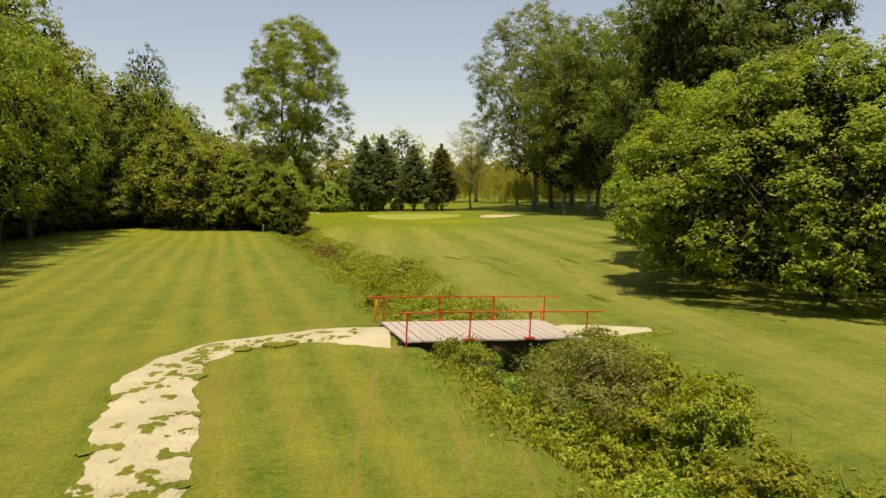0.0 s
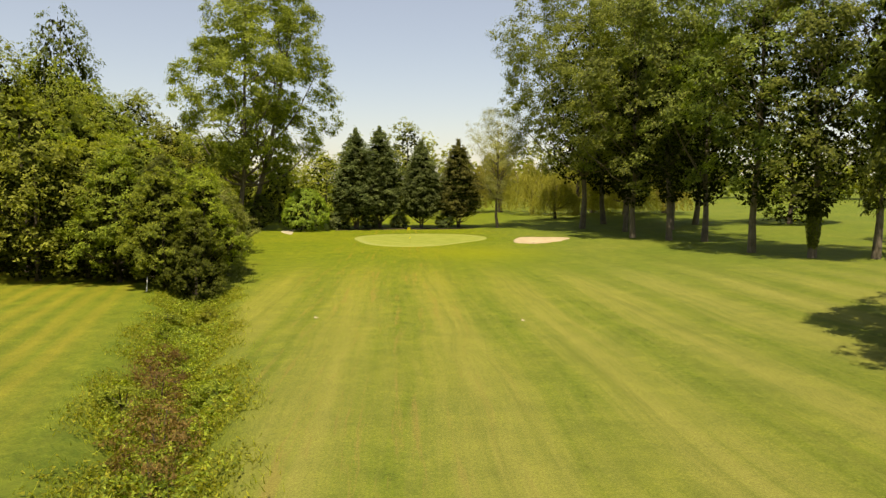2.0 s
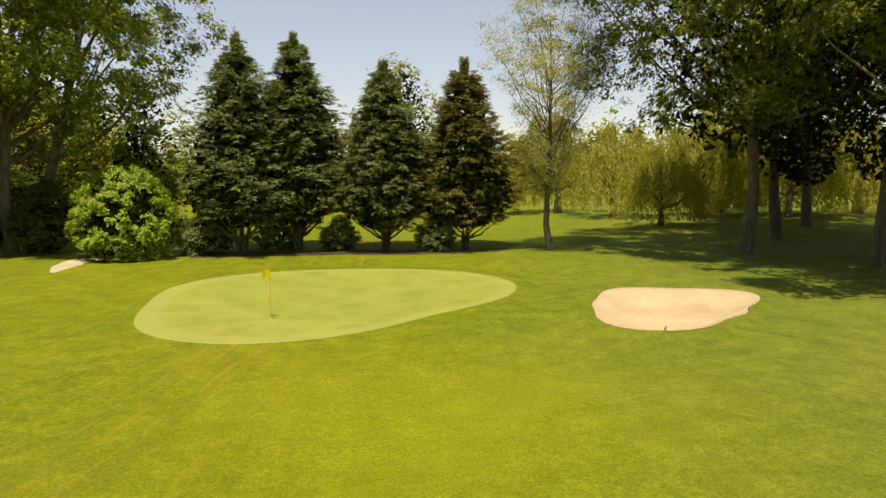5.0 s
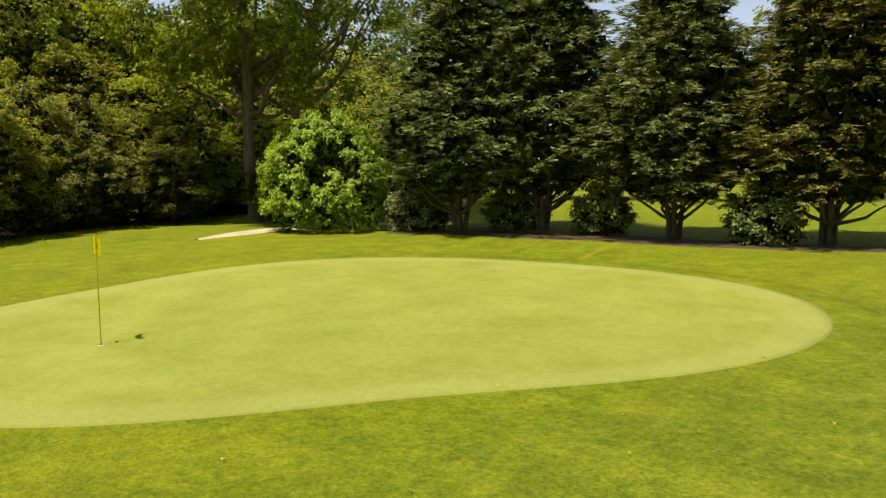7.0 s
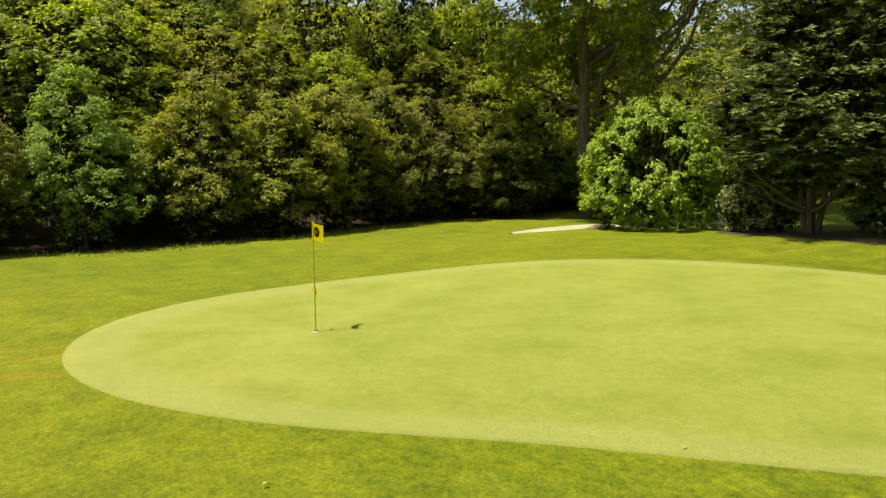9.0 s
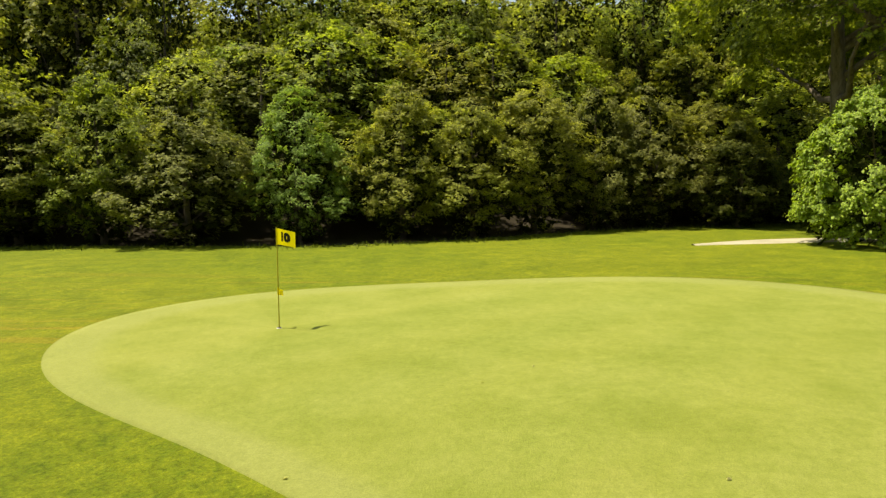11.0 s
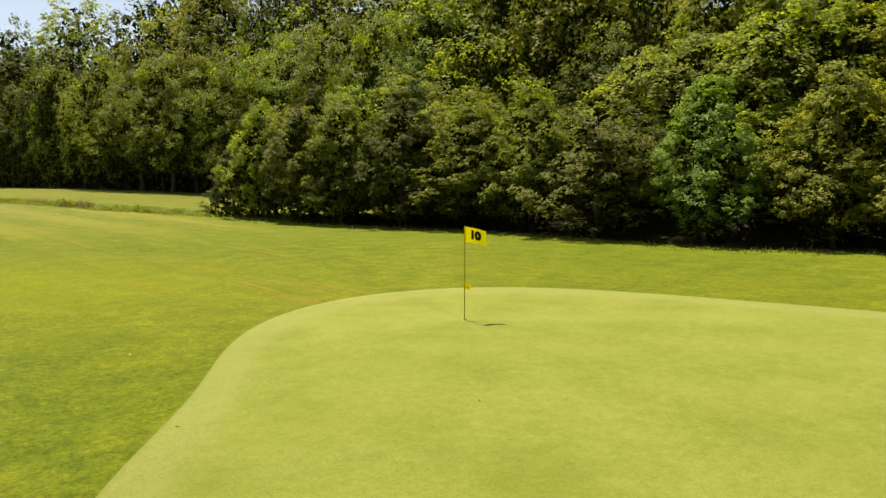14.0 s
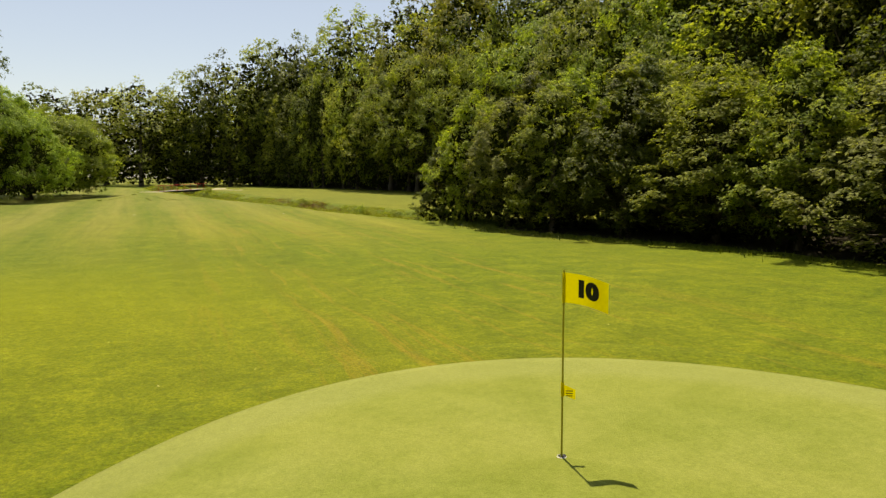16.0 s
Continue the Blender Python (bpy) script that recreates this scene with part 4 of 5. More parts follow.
def conifer(x, y, height, radius, seed, mat, label):
    """A dense garden conifer on several stems, with upswept sprays."""
    r = np.random.default_rng(seed)
    root = tagged(new("conifer"), label, "conifer", "row of conifers")
    root.matrix_basis = pose(x, y, ground_z(x, y))
    # ascending branches with drooping fans of fine sprays; short upright leaders at the top
    m, sh = 400, np.array(SPRUCE)
    share = np.concatenate([r.choice(np.linspace(0.15, 0.97, 400), m, p=(w := np.interp(np.linspace(0.15, 0.97, 400), sh[:, 0], sh[:, 1]) ** 0.8 + 0.12) / w.sum()), np.linspace(0.86, 1.0, 26)])
    az = np.arange(len(share)) * 2.39996 + r.uniform(0, 0.7, len(share))
    reach = np.interp(share, sh[:, 0], sh[:, 1]) * radius * r.uniform(0.64, 1.16, len(share)) * (1 + 0.16 * np.sin(2 * az + 9 * share + seed)) + 0.12
    reach[m:] = (1.03 - share[m:]) * radius * 0.42
    out = np.stack([np.cos(az), np.sin(az), np.zeros(len(az))], 1)
    side = np.stack([-np.sin(az), np.cos(az), np.zeros(len(az))], 1)
    fans, per = 7, 24
    k = np.repeat(np.arange(len(share)), fans)
    u = np.tile(np.linspace(0.45, 1.02, fans), len(share)) + r.uniform(-0.05, 0.05, len(k))
    lateral = r.uniform(-1, 1, len(k)) * reach[k] * 0.5 * (1.2 - u)
    fan = out[k] * (reach[k] * u)[:, None] + side[k] * lateral[:, None]
    fan[:, 2] = share[k] * height + reach[k] * (r.uniform(0.3, 0.7, len(share))[k] * u - 0.4 * u * u - 0.14) - 0.15 * np.abs(lateral) + r.normal(size=len(k)) * 0.2
    pf = np.column_stack([fan, np.full(len(fan), 0.4)])
    q = np.repeat(np.arange(len(fan)), per)
    n = len(q)
    o, e = out[k[q]], side[k[q]]
    spread = r.normal(size=(n, 1))
    tip = np.where(k[q] >= m, 1.1, 0.0)[:, None]
    grow = o + 0.75 * spread * e + np.array([0, 0, 1.0]) * (0.12 - 0.3 * np.abs(spread) + 2 * tip) + 0.28 * unit(n, r)
    grow /= np.linalg.norm(grow, axis=1, keepdims=True)
    p = fan[q] + grow * r.uniform(-0.08, 0.5, (n, 1)) + unit(n, r) * 0.09
    nrm = np.array([0, 0, 0.75]) + 0.6 * o + 0.75 * unit(n, r)
    part("crown", leaves("crown", p, nrm, 0.3, 0.085, mat, r, grow, True), mat, root)
    part("inner_foliage", hull(SPRUCE, height, radius, 0.84, r, 2400), SHADE_FILL, root)
    runs = limb_runs(height, 0.22, pf, r, 40, 0.06, 0.0, 4, 0.8)
    for k in range(4):
        part("trunk", tubes("trunk", runs[k:k + 1], BARK, 8), BARK, root)
    tagged(part("branchwork", tubes("branchwork", runs[4:], BARK, 5), BARK, root), kind="stuff")
    return root


conifer(-11.0, 22.0, 15.5, 4.0, 51, LEAF["needle"], "dense dark green conifer with several stems")
conifer(-7.5, 24.4, 15.9, 4.1, 52, LEAF["needle"], "dense dark green conifer with several stems")
conifer(-0.8, 25.2, 13.8, 3.9, 53, LEAF["needle"], "dense dark green conifer with several stems")
conifer(5.2, 26.4, 13.9, 3.7, 54, LEAF["brown_needle"], "dark conifer with browning branches")
BUSH = tree("bush", "large rounded bush", "bush", 55, 6.3, 3.9, [(0.02, 0.7), (0.2, 0.95), (0.42, 1.0), (0.68, 0.86), (0.88, 0.55), (1.0, 0.2)], LEAF["laurel"], BARK, 270, 20, 0.36, (0.165, 0.1), 12, 0.16, 0.05, stems=3, uneven=0.07, core=0.03, inner=0.88, clumps=8, clump=0.22, thin=0.5)
put(BUSH, -18.5, 19.1, 0, 0.93, 1.0, "large rounded bright green laurel bush")
SHRUB = tree("bush", "low dark rounded bush", "bush", 56, 2.5, 1.5, [(0.02, 0.8), (0.3, 1.0), (0.65, 0.85), (1.0, 0.2)], LEAF["needle"], BARK, 90, 70, 0.3, (0.13, 0.08), 6, 0.06, 0.05, stems=3, uneven=0.1, core=0.03, inner=0.85)
put(SHRUB, -4.4, 25.0, 0, 1.0, 1.0, "low dark rounded bush between conifers", "dark bushes")
put(SHRUB, -13.6, 21.6, 40, 1.25, 1.15, "low dark rounded bush between conifers", "dark bushes")
put(SHRUB, -9.4, 24.6, 200, 1.1, 1.0, "low dark rounded bush between conifers", "dark bushes")
put(SHRUB, 3.0, 25.6, 90, 1.1, 1.05, "low dark rounded bush between conifers", "dark bushes")


def willow(seed, height, radius):
    r = np.random.default_rng(seed)
    root = tagged(new("willow"), "weeping willow with hanging yellow-green twigs", "tree", "willows")
    n, heads = 560, 26
    head = np.stack([r.uniform(0, 2 * math.pi, heads), np.sqrt(r.uniform(0.02, 1, heads)), r.uniform(0.8, 1.0, heads)], 1)[r.integers(heads, size=n)]
    dx, dy = r.normal(size=(2, n)) * 0.85
    ex, ey = radius * head[:, 1] * np.cos(head[:, 0]) + dx, radius * head[:, 1] * np.sin(head[:, 0]) + dy
    a, q = np.arctan2(ey, ex), np.minimum(np.hypot(ex, ey), 1.25 * radius)
    top = np.maximum(height * (1 - 0.42 * (np.minimum(q, radius) / radius) ** 2) * head[:, 2] - 0.7 * (dx * dx + dy * dy), 1.6)
    drop = np.minimum(top - 0.7, r.uniform(0.15, 0.6, n) * height)
    k = 46
    f = r.uniform(0, 1, (n, k)) ** 1.2
    x = (q * np.cos(a))[:, None] + dx[:, None] * 0.25 * f + r.normal(size=(n, k)) * 0.11
    y = (q * np.sin(a))[:, None] + dy[:, None] * 0.25 * f + r.normal(size=(n, k)) * 0.11
    z = top[:, None] - f * drop[:, None]
    p = np.stack([x, y, z], -1).reshape(-1, 3)
    down = np.array([0, 0, -1.0]) + 0.5 * unit(len(p), r) + np.column_stack([p[:, :2] / radius, np.zeros(len(p))]) * 0.35
    part("crown", leaves("crown", p, np.cross(down, unit(len(p), r)) + np.array([0, 0, 0.3]), 0.34, 0.1, LEAF["willow"], r, down, True), LEAF["willow"], root)
    pts = np.stack([q * np.cos(a), q * np.sin(a), top, np.ones(n)], 1)
    runs = limb_runs(height, 0.4, pts, r, 16, 0.2)
    part("trunk", tubes("trunk", runs[:1], BARK, 9), BARK, root)
    tagged(part("branchwork", tubes("branchwork", runs[1:], BARK, 5), BARK, root), kind="stuff")
    return root


WILLOW = willow(61, 12.0, 5.5)
for k, (x, y, wide, tall) in enumerate(((19.5, 60, 1.0, 1.0), (28.5, 58, 1.2, 1.12), (38, 56, 1.2, 1.0), (13, 68, 1.2, 1.2), (47, 60, 1.3, 1.0), (23, 47, 0.75, 0.75), (33, 66, 1.3, 1.15))):
    put(WILLOW, x, y, 70 * k, wide, tall)
put(WOODS["bright"], -27.5, 36, 0, 1.1, 1.15, "bright yellow-green small tree")
put(WOODS["dark"], -31.0, 16.0, 30, 0.8, 0.6, "low dark tree beside a tall poplar")
put(WOODS["dark"], -26.8, 22.0, 200, 0.75, 0.55, "low dark tree beside a tall poplar")
put(BACK["mid"], -7, 62, 30, 1.0, 1.2, "light green tree behind the conifers")
put(BACK["mid"], -34, 46, 80, 1.2, 1.0, "leafy green tree at the edge of the wood")
put(BACK["olive"], -24, 58, 140, 1.0, 0.8, "olive-green tree behind the course")
put(BACK["mid"], 60, 30, 140, 1.3, 1.0, "leafy green tree beyond the poplars")
put(BACK["dark"], 66, -5, 20, 1.4, 1.1, "leafy green tree beyond the poplars")
put(BACK["mid"], 62, -40, 20, 1.4, 1.2, "leafy green tree beyond the poplars")


def far_wood(seed, line, height, mat, per):
    r = np.random.default_rng(seed)
    line = np.array(line, float)
    s = np.concatenate([[0], np.cumsum(np.hypot(*np.diff(line, axis=0).T))])
    t = np.arange(0, s[-1], 4.5)
    pts = np.stack([np.interp(t, s, line[:, 0]), np.interp(t, s, line[:, 1])], 1) + r.normal(size=(len(t), 2)) * 3
    rows = []
    for x, y in pts:
        h, z = height * r.uniform(0.65, 1.15), ground_z(x, y)
        pf = envelope_puffs(14, BUSHY, h, 5.0, r, 2.2)
        rows.append(pf + np.array([x, y, z, 0]))
    p, nrm = puffs_to_leaves(np.concatenate(rows), per, r, 1.0, 0.5, 0.0)
    tagged(new("far_wood", leaves("far_wood", p, nrm, 1.5, 1.0, mat, r, None, True)), "distant leafy wood behind the course", "wood", "", "stuff")


far_wood(71, [(-70, 75), (-45, 115), (-10, 140), (40, 130), (80, 120), (120, 90), (150, 30), (160, -60), (150, -160)], 12, LEAF["mid"], 14)
far_wood(72, [(-60, 180), (0, 200), (80, 190), (160, 150), (210, 60), (220, -100)], 24, LEAF["olive"], 12)
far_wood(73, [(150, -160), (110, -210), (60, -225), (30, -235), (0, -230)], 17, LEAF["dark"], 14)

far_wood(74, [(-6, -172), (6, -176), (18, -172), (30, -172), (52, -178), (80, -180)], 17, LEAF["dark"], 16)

# ---- the footbridge ----
bridge = tagged(new("footbridge"), "low plank footbridge with thin red railings", "bridge")
bridge.matrix_basis = pose(12.46, -106.98, 1.50, 0, 2.6, 20)
plank_mesh = None
COUNT, PITCH = 21, 0.275
for k in range(COUNT):
    x = (k - (COUNT - 1) / 2) * PITCH - 0.08
    if plank_mesh is None or k % 6 == 0:
        bm = box(PITCH - 0.016, 3.02 + 0.05 * (k % 3), 0.06, (0, 0, 0), 0.008)
        plank_mesh = bpy.data.meshes.new("plank")
        bm.to_mesh(plank_mesh)
        bm.free()
        plank_mesh.materials.append(PLANK)
    ob = part("plank", plank_mesh, PLANK, bridge)
    ob.location = (x, rng.uniform(-0.03, 0.03), rng.uniform(-0.006, 0.006))
for y in (-1.25, 0.0, 1.25):
    part("beam", box(6.0, 0.12, 0.26, (-0.08, y, -0.17), 0.01), STEEL, bridge)
for side in (-1, 1):
    y = 1.52 * side
    pts = [(-(3.25 if side < 0 else 3.5), y, 0.84), (-1.5, y, 0.86), (0.5, y, 0.85), (3.45, y, 0.83)]
    part("rail", tubes("rail", [(pts, [0.019] * 4)], RED, 8), RED, bridge, "thin red handrail")
    for k, px in enumerate((-2.9, -0.97, 0.97, 2.9)):
        post = part("post", tubes("post", [([(px, y, -0.25 if k in (0, 3) else -0.02), (px, y, 0.4), (px, y, 0.84)], [0.024] * 3)], RED, 8), RED, bridge, "thin red post")
        if k in (1, 2):
            part("bracket", box(0.07, 0.05, 0.15, (px, y, 0.75), 0.006), RED, post)
            part("base_plate", box(0.34, 0.12, 0.05, (px, y, 0.04), 0.008), RED, post)
for x, y, tilt in ((8.78, -105.5, 7), (14.58, -104.85, -4)):
    stake = tagged(new("stake"), "short orange marker stake beside the bridge", "stake", "orange stakes")
    stake.matrix_basis = pose(x, y, ground_z(x, y), 0, tilt, 0)
    part("shaft", tubes("shaft", [([(0, 0, -0.1), (0, 0, 0.4), (0, 0, 0.78), (0, 0, 0.8)], [0.035, 0.035, 0.035, 0.004])], ORANGE, 8), ORANGE, stake)

# ---- plants of the ditch ----
r = np.random.default_rng(81)
seg = np.concatenate([[0], np.cumsum(np.hypot(*np.diff(DITCH, axis=0).T))])


def along_ditch(n, spread, lo=0.0, hi=1.0):
    t = r.uniform(lo, hi, n) * seg[-1]
    c = np.stack([np.interp(t, seg, DITCH[:, 0]), np.interp(t, seg, DITCH[:, 1])], 1)
    q = np.stack([np.interp(t + 1, seg, DITCH[:, 0]), np.interp(t + 1, seg, DITCH[:, 1])], 1) - c
    nrm = np.stack([-q[:, 1], q[:, 0]], 1) / (np.linalg.norm(q, axis=1, keepdims=True) + 1e-6)
    off = r.normal(size=n) * spread * (0.85 + 0.28 * np.sin(t * 0.52) + 0.22 * np.sin(t * 1.31 + 1))
    return c + nrm * off[:, None], off


def blades(name, p, length, width, mat, label, category):
    n = len(p)
    up = np.array([0, 0, 1.0]) + 0.38 * unit(n, r)
    up /= np.linalg.norm(up, axis=1, keepdims=True)
    ln = length * r.uniform(0.5, 1.3, (n, 1))
    side = np.cross(up, unit(n, r))
    side /= np.linalg.norm(side, axis=1, keepdims=True)
    base = np.column_stack([p, land(p) - 0.03])
    tip = base + up * ln + np.column_stack([r.normal(size=(n, 2)) * 0.12, np.zeros(n)])
    v = np.stack([base - side * width / 2, base + side * width / 2, tip], 1).reshape(-1, 3)
    tagged(new(name, mesh_of(name, v, np.arange(3 * n).reshape(-1, 3), mat)), label, category, "", "stuff")


def off_bridge(p):
    u, v = p[:, 0] - 12.46, p[:, 1] + 106.98
    return ~((np.abs(0.94 * u + 0.342 * v) < 3.4) & (np.abs(-0.342 * u + 0.94 * v) < 1.95))


p, off = along_ditch(70000, 1.5)
keep = (np.abs(off) < 3.3) & off_bridge(p)
blades("tall_grass", p[keep], 0.26, 0.03, LEAF["weed"], "tall yellow-green grass along the ditch", "grass")


def herbs(name, n, spread, most, high, leaf, mat, label):
    p, off = along_ditch(n, spread)
    keep = (np.abs(off) < most) & off_bridge(p)
    p, off = p[keep], off[keep]
    lump = 0.5 + 0.5 * np.sin(p[:, 0] * 2.1 + 3 * np.sin(p[:, 1] * 0.9)) * np.sin(p[:, 1] * 1.7 + 2 * np.sin(p[:, 0]))
    z = land(p) + high * r.uniform(0.1, 1, len(p)) * (0.25 + 0.75 * lump) * np.clip(1.25 - np.abs(off) / most, 0, 1)
    nrm = np.array([0, 0, 0.9]) + 0.8 * unit(len(p), r)
    tagged(new(name, leaves(name, np.column_stack([p, z]), nrm, leaf[0], leaf[1], mat, r, None, True)), label, "weeds", "", "stuff")


herbs("meadow_herbs", 100000, 1.3, 2.9, 0.5, (0.15, 0.07), LEAF["weed"], "yellow-green leafy herbs along the ditch")
herbs("ditch_weeds", 60000, 0.95, 2.2, 0.9, (0.14, 0.085), LEAF["mid"], "broad-leaved green weeds in the ditch")
BRAMBLES = {}
for key, seed, lf in (("weed", 91, (0.12, 0.07)), ("mid", 92, (0.11, 0.07)), ("red", 93, (0.09, 0.035)), ("grey", 94, (0.1, 0.035)), ("fresh", 95, (0.12, 0.06))):
    BRAMBLES[key] = tree("bramble", "low bramble", "shrub", seed, 1.3, 1.05, [(0.0, 0.8), (0.3, 1.0), (0.6, 0.85), (0.85, 0.55), (1.0, 0.25)], LEAF[key], BARK, 48, 38, 0.24, lf, 4, 0.02, 0.05, stems=2, uneven=0.35, crown="foliage", simple=True)
NAMES = {"weed": "yellow-green leafy weeds in the ditch", "mid": "green bramble bush in the ditch", "red": "red-brown shrub in the ditch", "grey": "grey-green shrub in the ditch", "fresh": "fresh green weeds in the ditch"}


def shrub(key, x, y, wide, tall):
    put(BRAMBLES[key], x, y, r.uniform(0, 360), wide, tall, NAMES[key], "shrubs of the ditch", 0.05)


for k in range(80):
    q, off = along_ditch(1, 0.85, 0.03, 0.98)
    x, y = q[0]
    if abs(x - 12.46) < 3.6 and abs(y + 107 - 0.36 * (x - 12.46)) < 2.9:
        continue
    shrub(("weed", "mid", "weed", "weed", "mid", "weed")[k % 6], x, y, r.uniform(0.5, 1.05), r.uniform(0.5, 0.95))
for x, y, wide, tall in ((-3.6, -63.5, 1.3, 1.2), (-2.6, -65.2, 1.2, 1.1), (-0.6, -69.2, 1.5, 1.35), (0.1, -71.0, 1.4, 1.2), (0.6, -72.6, 1.1, 1.0), (-4.6, -60.3, 1.0, 1.0), (12.2, -109.3, 0.9, 1.05)):
    shrub("red", x, y, wide, tall)
GREYBUSH = tree("bush", "grey-green bush", "bush", 96, 2.7, 2.2, [(0.0, 0.7), (0.3, 1.0), (0.6, 0.9), (0.85, 0.6), (1.0, 0.25)], LEAF["grey"], BARK, 150, 90, 0.36, (0.12, 0.035), 24, 0.05, 0.05, stems=4, uneven=0.3)
put(GREYBUSH, 15.2, -112.2, 0, 1.0, 0.72, "grey-green twiggy bush growing in the ditch")
for key, x, y, wide, tall in (("mid", 12.8, -109.3, 0.9, 0.7), ("fresh", 13.4, -110.0, 0.8, 0.7), ("weed", 16.6, -112.4, 0.8, 0.75), ("weed", 16.0, -114.2, 0.9, 0.8), ("weed", 15.0, -115.6, 0.9, 0.8), ("mid", 16.8, -115.6, 0.8, 0.8),
                              ("weed", 17.0, -117.8, 0.9, 0.8), ("mid", 15.6, -117.6, 0.9, 0.7), ("weed", 14.4, -113.8, 0.8, 0.7), ("weed", 16.2, -119.2, 0.9, 0.7), ("red", 15.9, -113.2, 0.7, 0.8), ("mid", 11.6, -109.9, 0.6, 0.6), ("mid", 13.6, -109.2, 0.7, 0.5),
                              ("mid", 14.7, -108.9, 0.85, 0.75), ("grey", 15.4, -109.8, 1.0, 0.9), ("weed", 14.1, -109.6, 0.8, 0.7), ("weed", 15.9, -108.4, 0.7, 0.5), ("red", 12.0, -109.0, 0.8, 0.9)):
    shrub(key, x, y, wide, tall)

# ---- ground cover round the wood and the green ----
t = r.uniform(0, run_s[-1], 14000)
p = np.stack([np.interp(t, run_s, WOOD[:, 0]), np.interp(t, run_s, WOOD[:, 1])], 1) + r.normal(size=(14000, 2)) * 0.7
blades("undergrowth", p[:9000], 0.24, 0.06, LEAF["dark"], "low undergrowth along the edge of the wood", "undergrowth")
a = r.uniform(0, 2 * math.pi, 1300)
rim = blob(*BUNKER_SHAPE, n=720)[(a / (2 * math.pi) * 720).astype(int)] * 1.0
rim = rim + (rim - [16.7, 3.5]) * r.normal(size=(1300, 1)) * 0.012
blades("dry_grass", rim, 0.055, 0.03, LEAF["red"], "dry brown grass on the bunker lip", "grass")
# bare soil with the conifers' shade put into its dark colour
tagged(ribbon("soil_bed", [(-14, 20), (-9, 21.6), (-3, 23.6), (3, 24.2), (8, 25.5)], [2, 3.4, 3.6, 3.4, 2], SHADED_SOIL, 0.03, rng, 0.12), "bare brown soil under the conifers, darkened for their shade", "soil", "", "structure")

# ---- flag ----
FLAG_TURN = 160.5
flag = tagged(new("golf_flag"), "yellow golf flag on a thin pole", "flag")
flag.matrix_basis = pose(0, 0, ground_z(0, 0) + 0.035, 0, 0, FLAG_TURN)
part("pole", tubes("pole", [([(0, 0, -0.1), (0, 0, 0.7), (0, 0, 1.5), (0, 0, 2.13)], [0.012, 0.012, 0.011, 0.01])], POLE, 10), POLE, flag)


def cloth(u, v):
    """A place on the hanging cloth: u along it, v up."""
    return (u * 0.985, 0.075 * math.sin(u * 9.5) * u / 0.4, v - 0.25 * u * u - 0.12 * u)


W, H, Z0 = 0.47, 0.335, 1.765
nu, nv = 18, 10
vs = [cloth(W * i / nu, H * j / nv) for j in range(nv + 1) for i in range(nu + 1)]
vs = [(x + 0.012, y, z + Z0) for x, y, z in vs]
fs = [(j * (nu + 1) + i, j * (nu + 1) + i + 1, (j + 1) * (nu + 1) + i + 1, (j + 1) * (nu + 1) + i) for j in range(nv) for i in range(nu)]
flag_cloth = part("cloth", mesh_of("cloth", vs, fs, YELLOW, True), YELLOW, flag)
part("sleeve", tubes("sleeve", [([(0, 0, Z0 - 0.005), (0, 0, Z0 + 0.19), (0, 0, Z0 + H)], [0.018] * 3)], YELLOW, 10), YELLOW, flag)
font = bpy.data.curves.new("number", "FONT")
font.body, font.size, font.align_x, font.align_y = "10", 0.235, "CENTER", "CENTER"
font.offset = 0.02
font.resolution_u = 6
tmp = bpy.data.objects.new("number", font)
me = bpy.data.meshes.new_from_object(tmp)
bpy.data.objects.remove(tmp)
for v in me.vertices:
    x, y, z = cloth(W * 0.52 + v.co.x, H * 0.5 + v.co.y)
    v.co = (x + 0.012, y - 0.004, z + Z0)
me.materials.clear()
me.materials.append(BLACK)
part("number", me, BLACK, flag_cloth, "black printed number 10")
part("collar", tubes("collar", [([(0, 0, 0.70), (0, 0, 0.78), (0, 0, 0.86)], [0.02] * 3)], YELLOW, 10), YELLOW, flag)
tag_vs = [(0.015 + 0.13 * i / 4, 0.012 * math.sin(i * 1.6), 0.71 + 0.12 * j / 3 - 0.012 * i) for j in range(4) for i in range(5)]
tag = part("pennant", mesh_of("pennant", tag_vs, [(j * 5 + i, j * 5 + i + 1, j * 5 + i + 6, j * 5 + i + 5) for j in range(3) for i in range(4)], YELLOW, True), YELLOW, flag, "small yellow pennant with dark print")
for k in range(3):
    part("print", box(0.075, 0.004, 0.009, (0.075, -0.012, 0.765 - 0.028 * k), 0, None), BLACK, tag)
hole = tagged(new("hole_cup"), "white cup rim round a black disc for the shaded hole", "cup")
hole.matrix_basis = pose(0, 0, ground_z(0, 0) + 0.04)
part("rim", tubes("rim", [([(0.0001, 0, -0.03), (0, 0, 0.0), (0, 0, 0.001)], [0.056, 0.056, 0.05])], WHITE, 24), WHITE, hole)
# flat black disc painted as the shaded inside of the cup
part("opening", tubes("opening", [([(0, 0, 0.0005), (0.0001, 0, 0.001)], [0.05, 0.0005])], BLACK, 24), BLACK, hole)

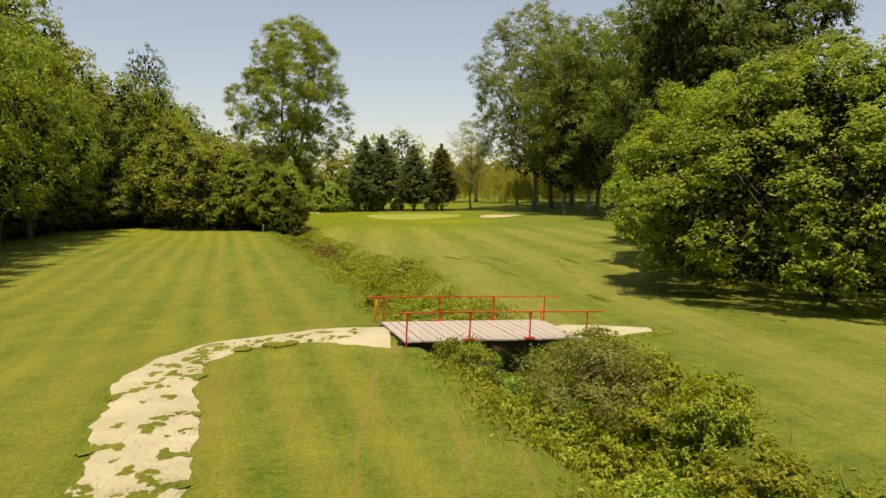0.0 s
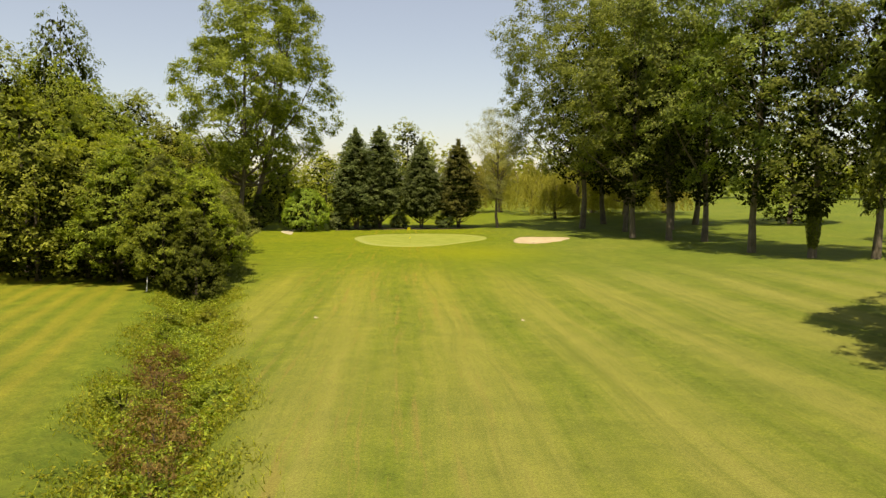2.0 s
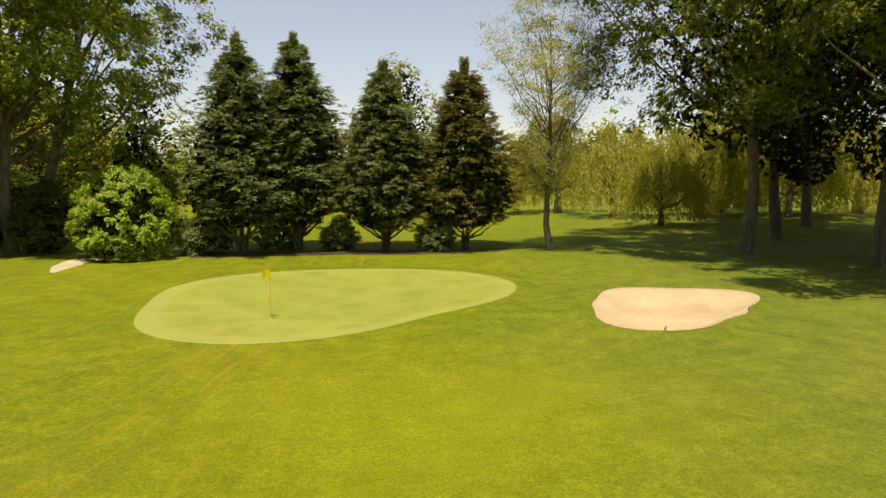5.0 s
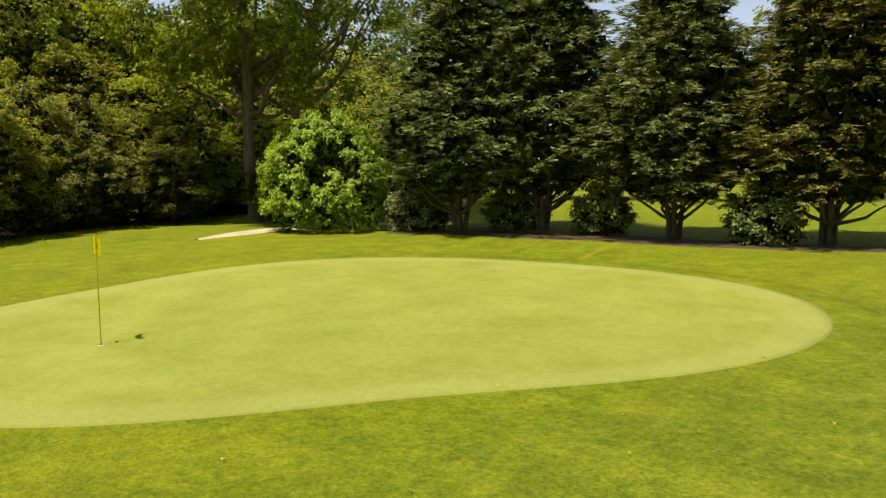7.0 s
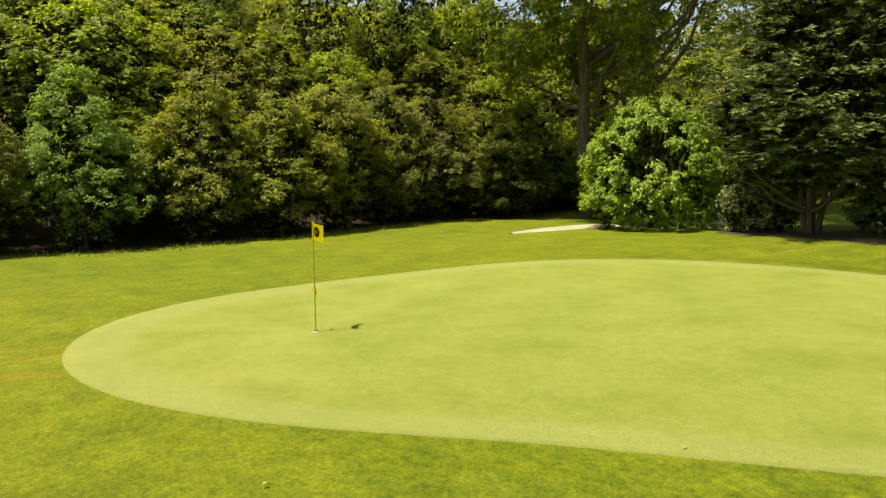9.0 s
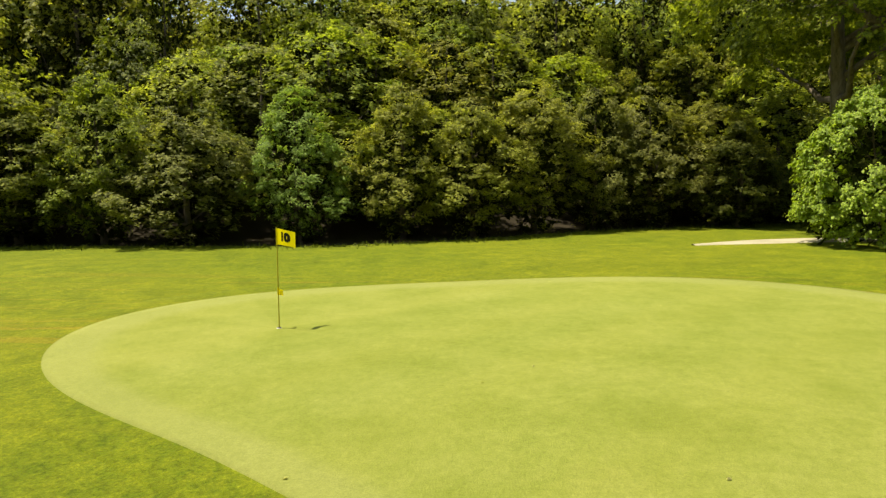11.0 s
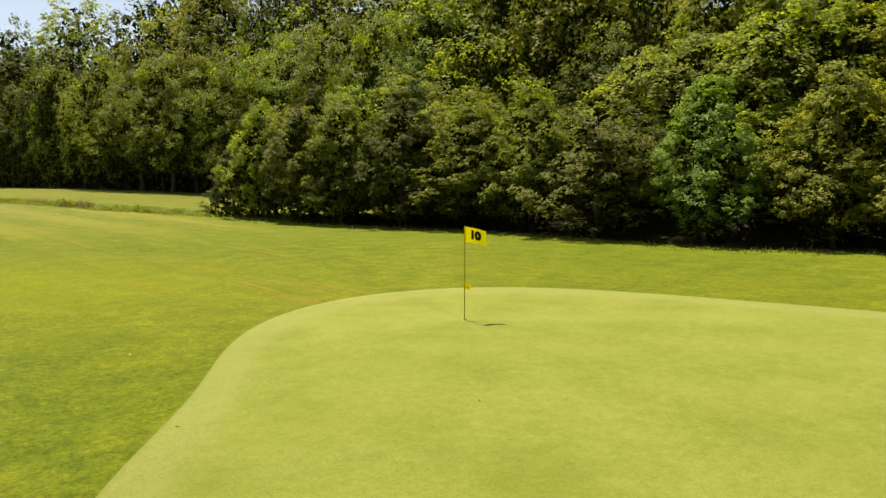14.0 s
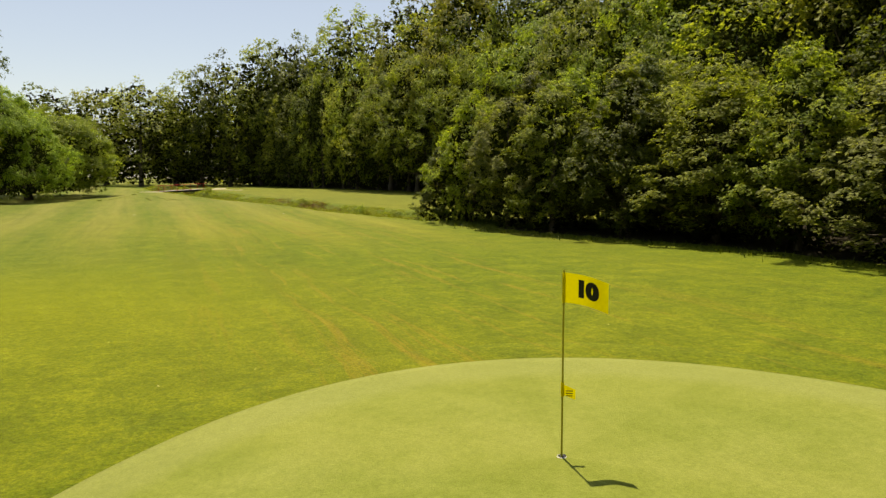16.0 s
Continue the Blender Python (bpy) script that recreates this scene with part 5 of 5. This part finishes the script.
# ---- small marks ----
for x, y in ((0.3, -52.3), (11.7, -52.7)):
    disc = tagged(new("marker_disc"), "flat pale stone distance marker sunk in the fairway", "marker", "distance markers")
    disc.matrix_basis = pose(x, y, ground_z(x, y))
    part("plate", tubes("plate", [([(0.0001, 0, -0.05), (0, 0, 0.012), (0.004, 0, 0.02), (0.004, 0, 0.021)], [0.13, 0.13, 0.12, 0.001])], GRAVEL, 20), GRAVEL, disc)
peg = tagged(new("stake"), "short dark wooden stake on the bunker edge", "stake")
peg.matrix_basis = pose(15.7, -1.35, ground_z(15.7, -1.35), 0, 14, 20)
part("shaft", tubes("shaft", [([(0, 0, -0.1), (0, 0, 0.13), (0, 0, 0.18)], [0.04, 0.03, 0.01])], BARK, 7), BARK, peg)
post = tagged(new("stake"), "short white marker stake in the grass", "stake")
post.matrix_basis = pose(-13.7, -43.4, ground_z(-13.7, -43.4), 0, 5, 0)
part("shaft", tubes("shaft", [([(0, 0, -0.1), (0, 0, 0.5), (0, 0, 0.98), (0, 0, 1.0)], [0.035, 0.035, 0.035, 0.004])], WHITE, 8), WHITE, post)
# ragged streaks of longer darker grass in the fairway
fr = np.random.default_rng(98)
st = []
for x0, y0, x1, y1 in ((11.4, -76.5, 14.6, -90.0), (13.2, -76.8, 14.4, -82.5), (10.0, -77.0, 11.6, -80.0), (18.0, -78.5, 17.7, -92.0), (18.6, -77.3, 19.2, -81.5), (17.5, -96.5, 18.0, -98.8)):
    e = fr.uniform(0, 1, 5000)
    keep_e = np.sin(e * 23 + x0) + np.sin(e * 41) > -0.3
    q = np.stack([x0 + (x1 - x0) * e, y0 + (y1 - y0) * e], 1) + fr.normal(size=(5000, 2)) * np.array([0.11, 0.2])
    st.append(q[keep_e])
blades("grass_streaks", np.concatenate(st), 0.05, 0.02, LEAF["dark"], "ragged streaks of longer dark grass in the fairway", "grass")
# fallen leaves and clippings on the mown grass
fr = np.random.default_rng(97)
fp = np.concatenate([np.stack([fr.uniform(9, 20, 90), fr.uniform(-5, 10, 90)], 1), np.stack([fr.uniform(-10, 10, 30), fr.uniform(-8, 16, 30)], 1)])
fz = land(fp) + 0.045
tagged(new("fallen_leaves", leaves("fallen_leaves", np.column_stack([fp, fz]), np.array([0, 0, 1.0]) + 0.35 * unit(len(fp), fr), 0.055, 0.04, LEAF["pale"], fr)), "small pale fallen leaves scattered on mown grass", "leaves", "", "stuff")
# islands of turf in the worn path
vs, fs, tufts = [], [], []
for k in range(130):
    u = r.uniform(0.05, 0.98)
    q = r.uniform(-1.05, 0.75)
    cx = float(np.interp(u, [0, 0.3, 0.5, 0.7, 1], [7.2, 6.7, 4.9, 4.6, 9.0])) + q * (0.9 if u < 0.6 else 0.3)
    cy = float(np.interp(u, [0, 0.3, 0.5, 0.7, 1], [-124, -118, -113.5, -109.8, -108.0])) + q * (0.2 if u < 0.5 else -0.6)
    big = r.uniform(0.25, 1.05)
    n, a0 = 28, r.uniform(0, 6)
    an = [2 * math.pi * i / n for i in range(n)]
    wv = [1 + 0.3 * math.sin(2 * e + a0) + 0.22 * math.sin(3 * e + 2 * a0) + 0.1 * math.sin(5 * e + 3 * a0) + 0.07 * math.sin(9 * e + a0) + r.uniform(-0.14, 0.14) for e in an]
    ring_p = [(cx + math.cos(e) * w * 0.26 * big, cy + math.sin(e) * w * 0.3 * big) for e, w in zip(an, wv)]
    zz = land(np.array(ring_p + [(cx, cy)]))
    tufts += [(x + r.normal() * 0.05, y + r.normal() * 0.05) for x, y in ring_p for _ in (0, 1, 2)]
    b0 = len(vs)
    vs += [(x, y, z + 0.04) for (x, y), z in zip(ring_p, zz)] + [(cx, cy, zz[-1] + 0.07)]
    fs += [(b0 + i, b0 + (i + 1) % n, b0 + n) for i in range(n)]
tagged(new("turf_patches", mesh_of("turf_patches", vs, fs, TURF, True)), "patches of grass growing in the worn path", "grass", "", "stuff")
tufts += [(15.6 + 3.2 * e ** 0.7 + r.normal() * 0.15, -105.9 + r.choice((-1, 1)) * (1.25 - 0.95 * e) + r.normal() * 0.14) for e in r.uniform(0, 1, 700)]
blades("grass_tufts", np.array(tufts), 0.11, 0.022, LEAF["weed"], "short grass tufts at the worn edges of the path", "grass")

for t in (BROAD, OVER, *HILL.values(), *SECOND.values(), *WOODS.values(), *BACK.values(), *BRAMBLES.values(), POPLAR, POPLAR2, LONE, WALNUT, LIME, BIRCH, BUSH, SHRUB, WILLOW, GREYBUSH):
    drop_template(t)
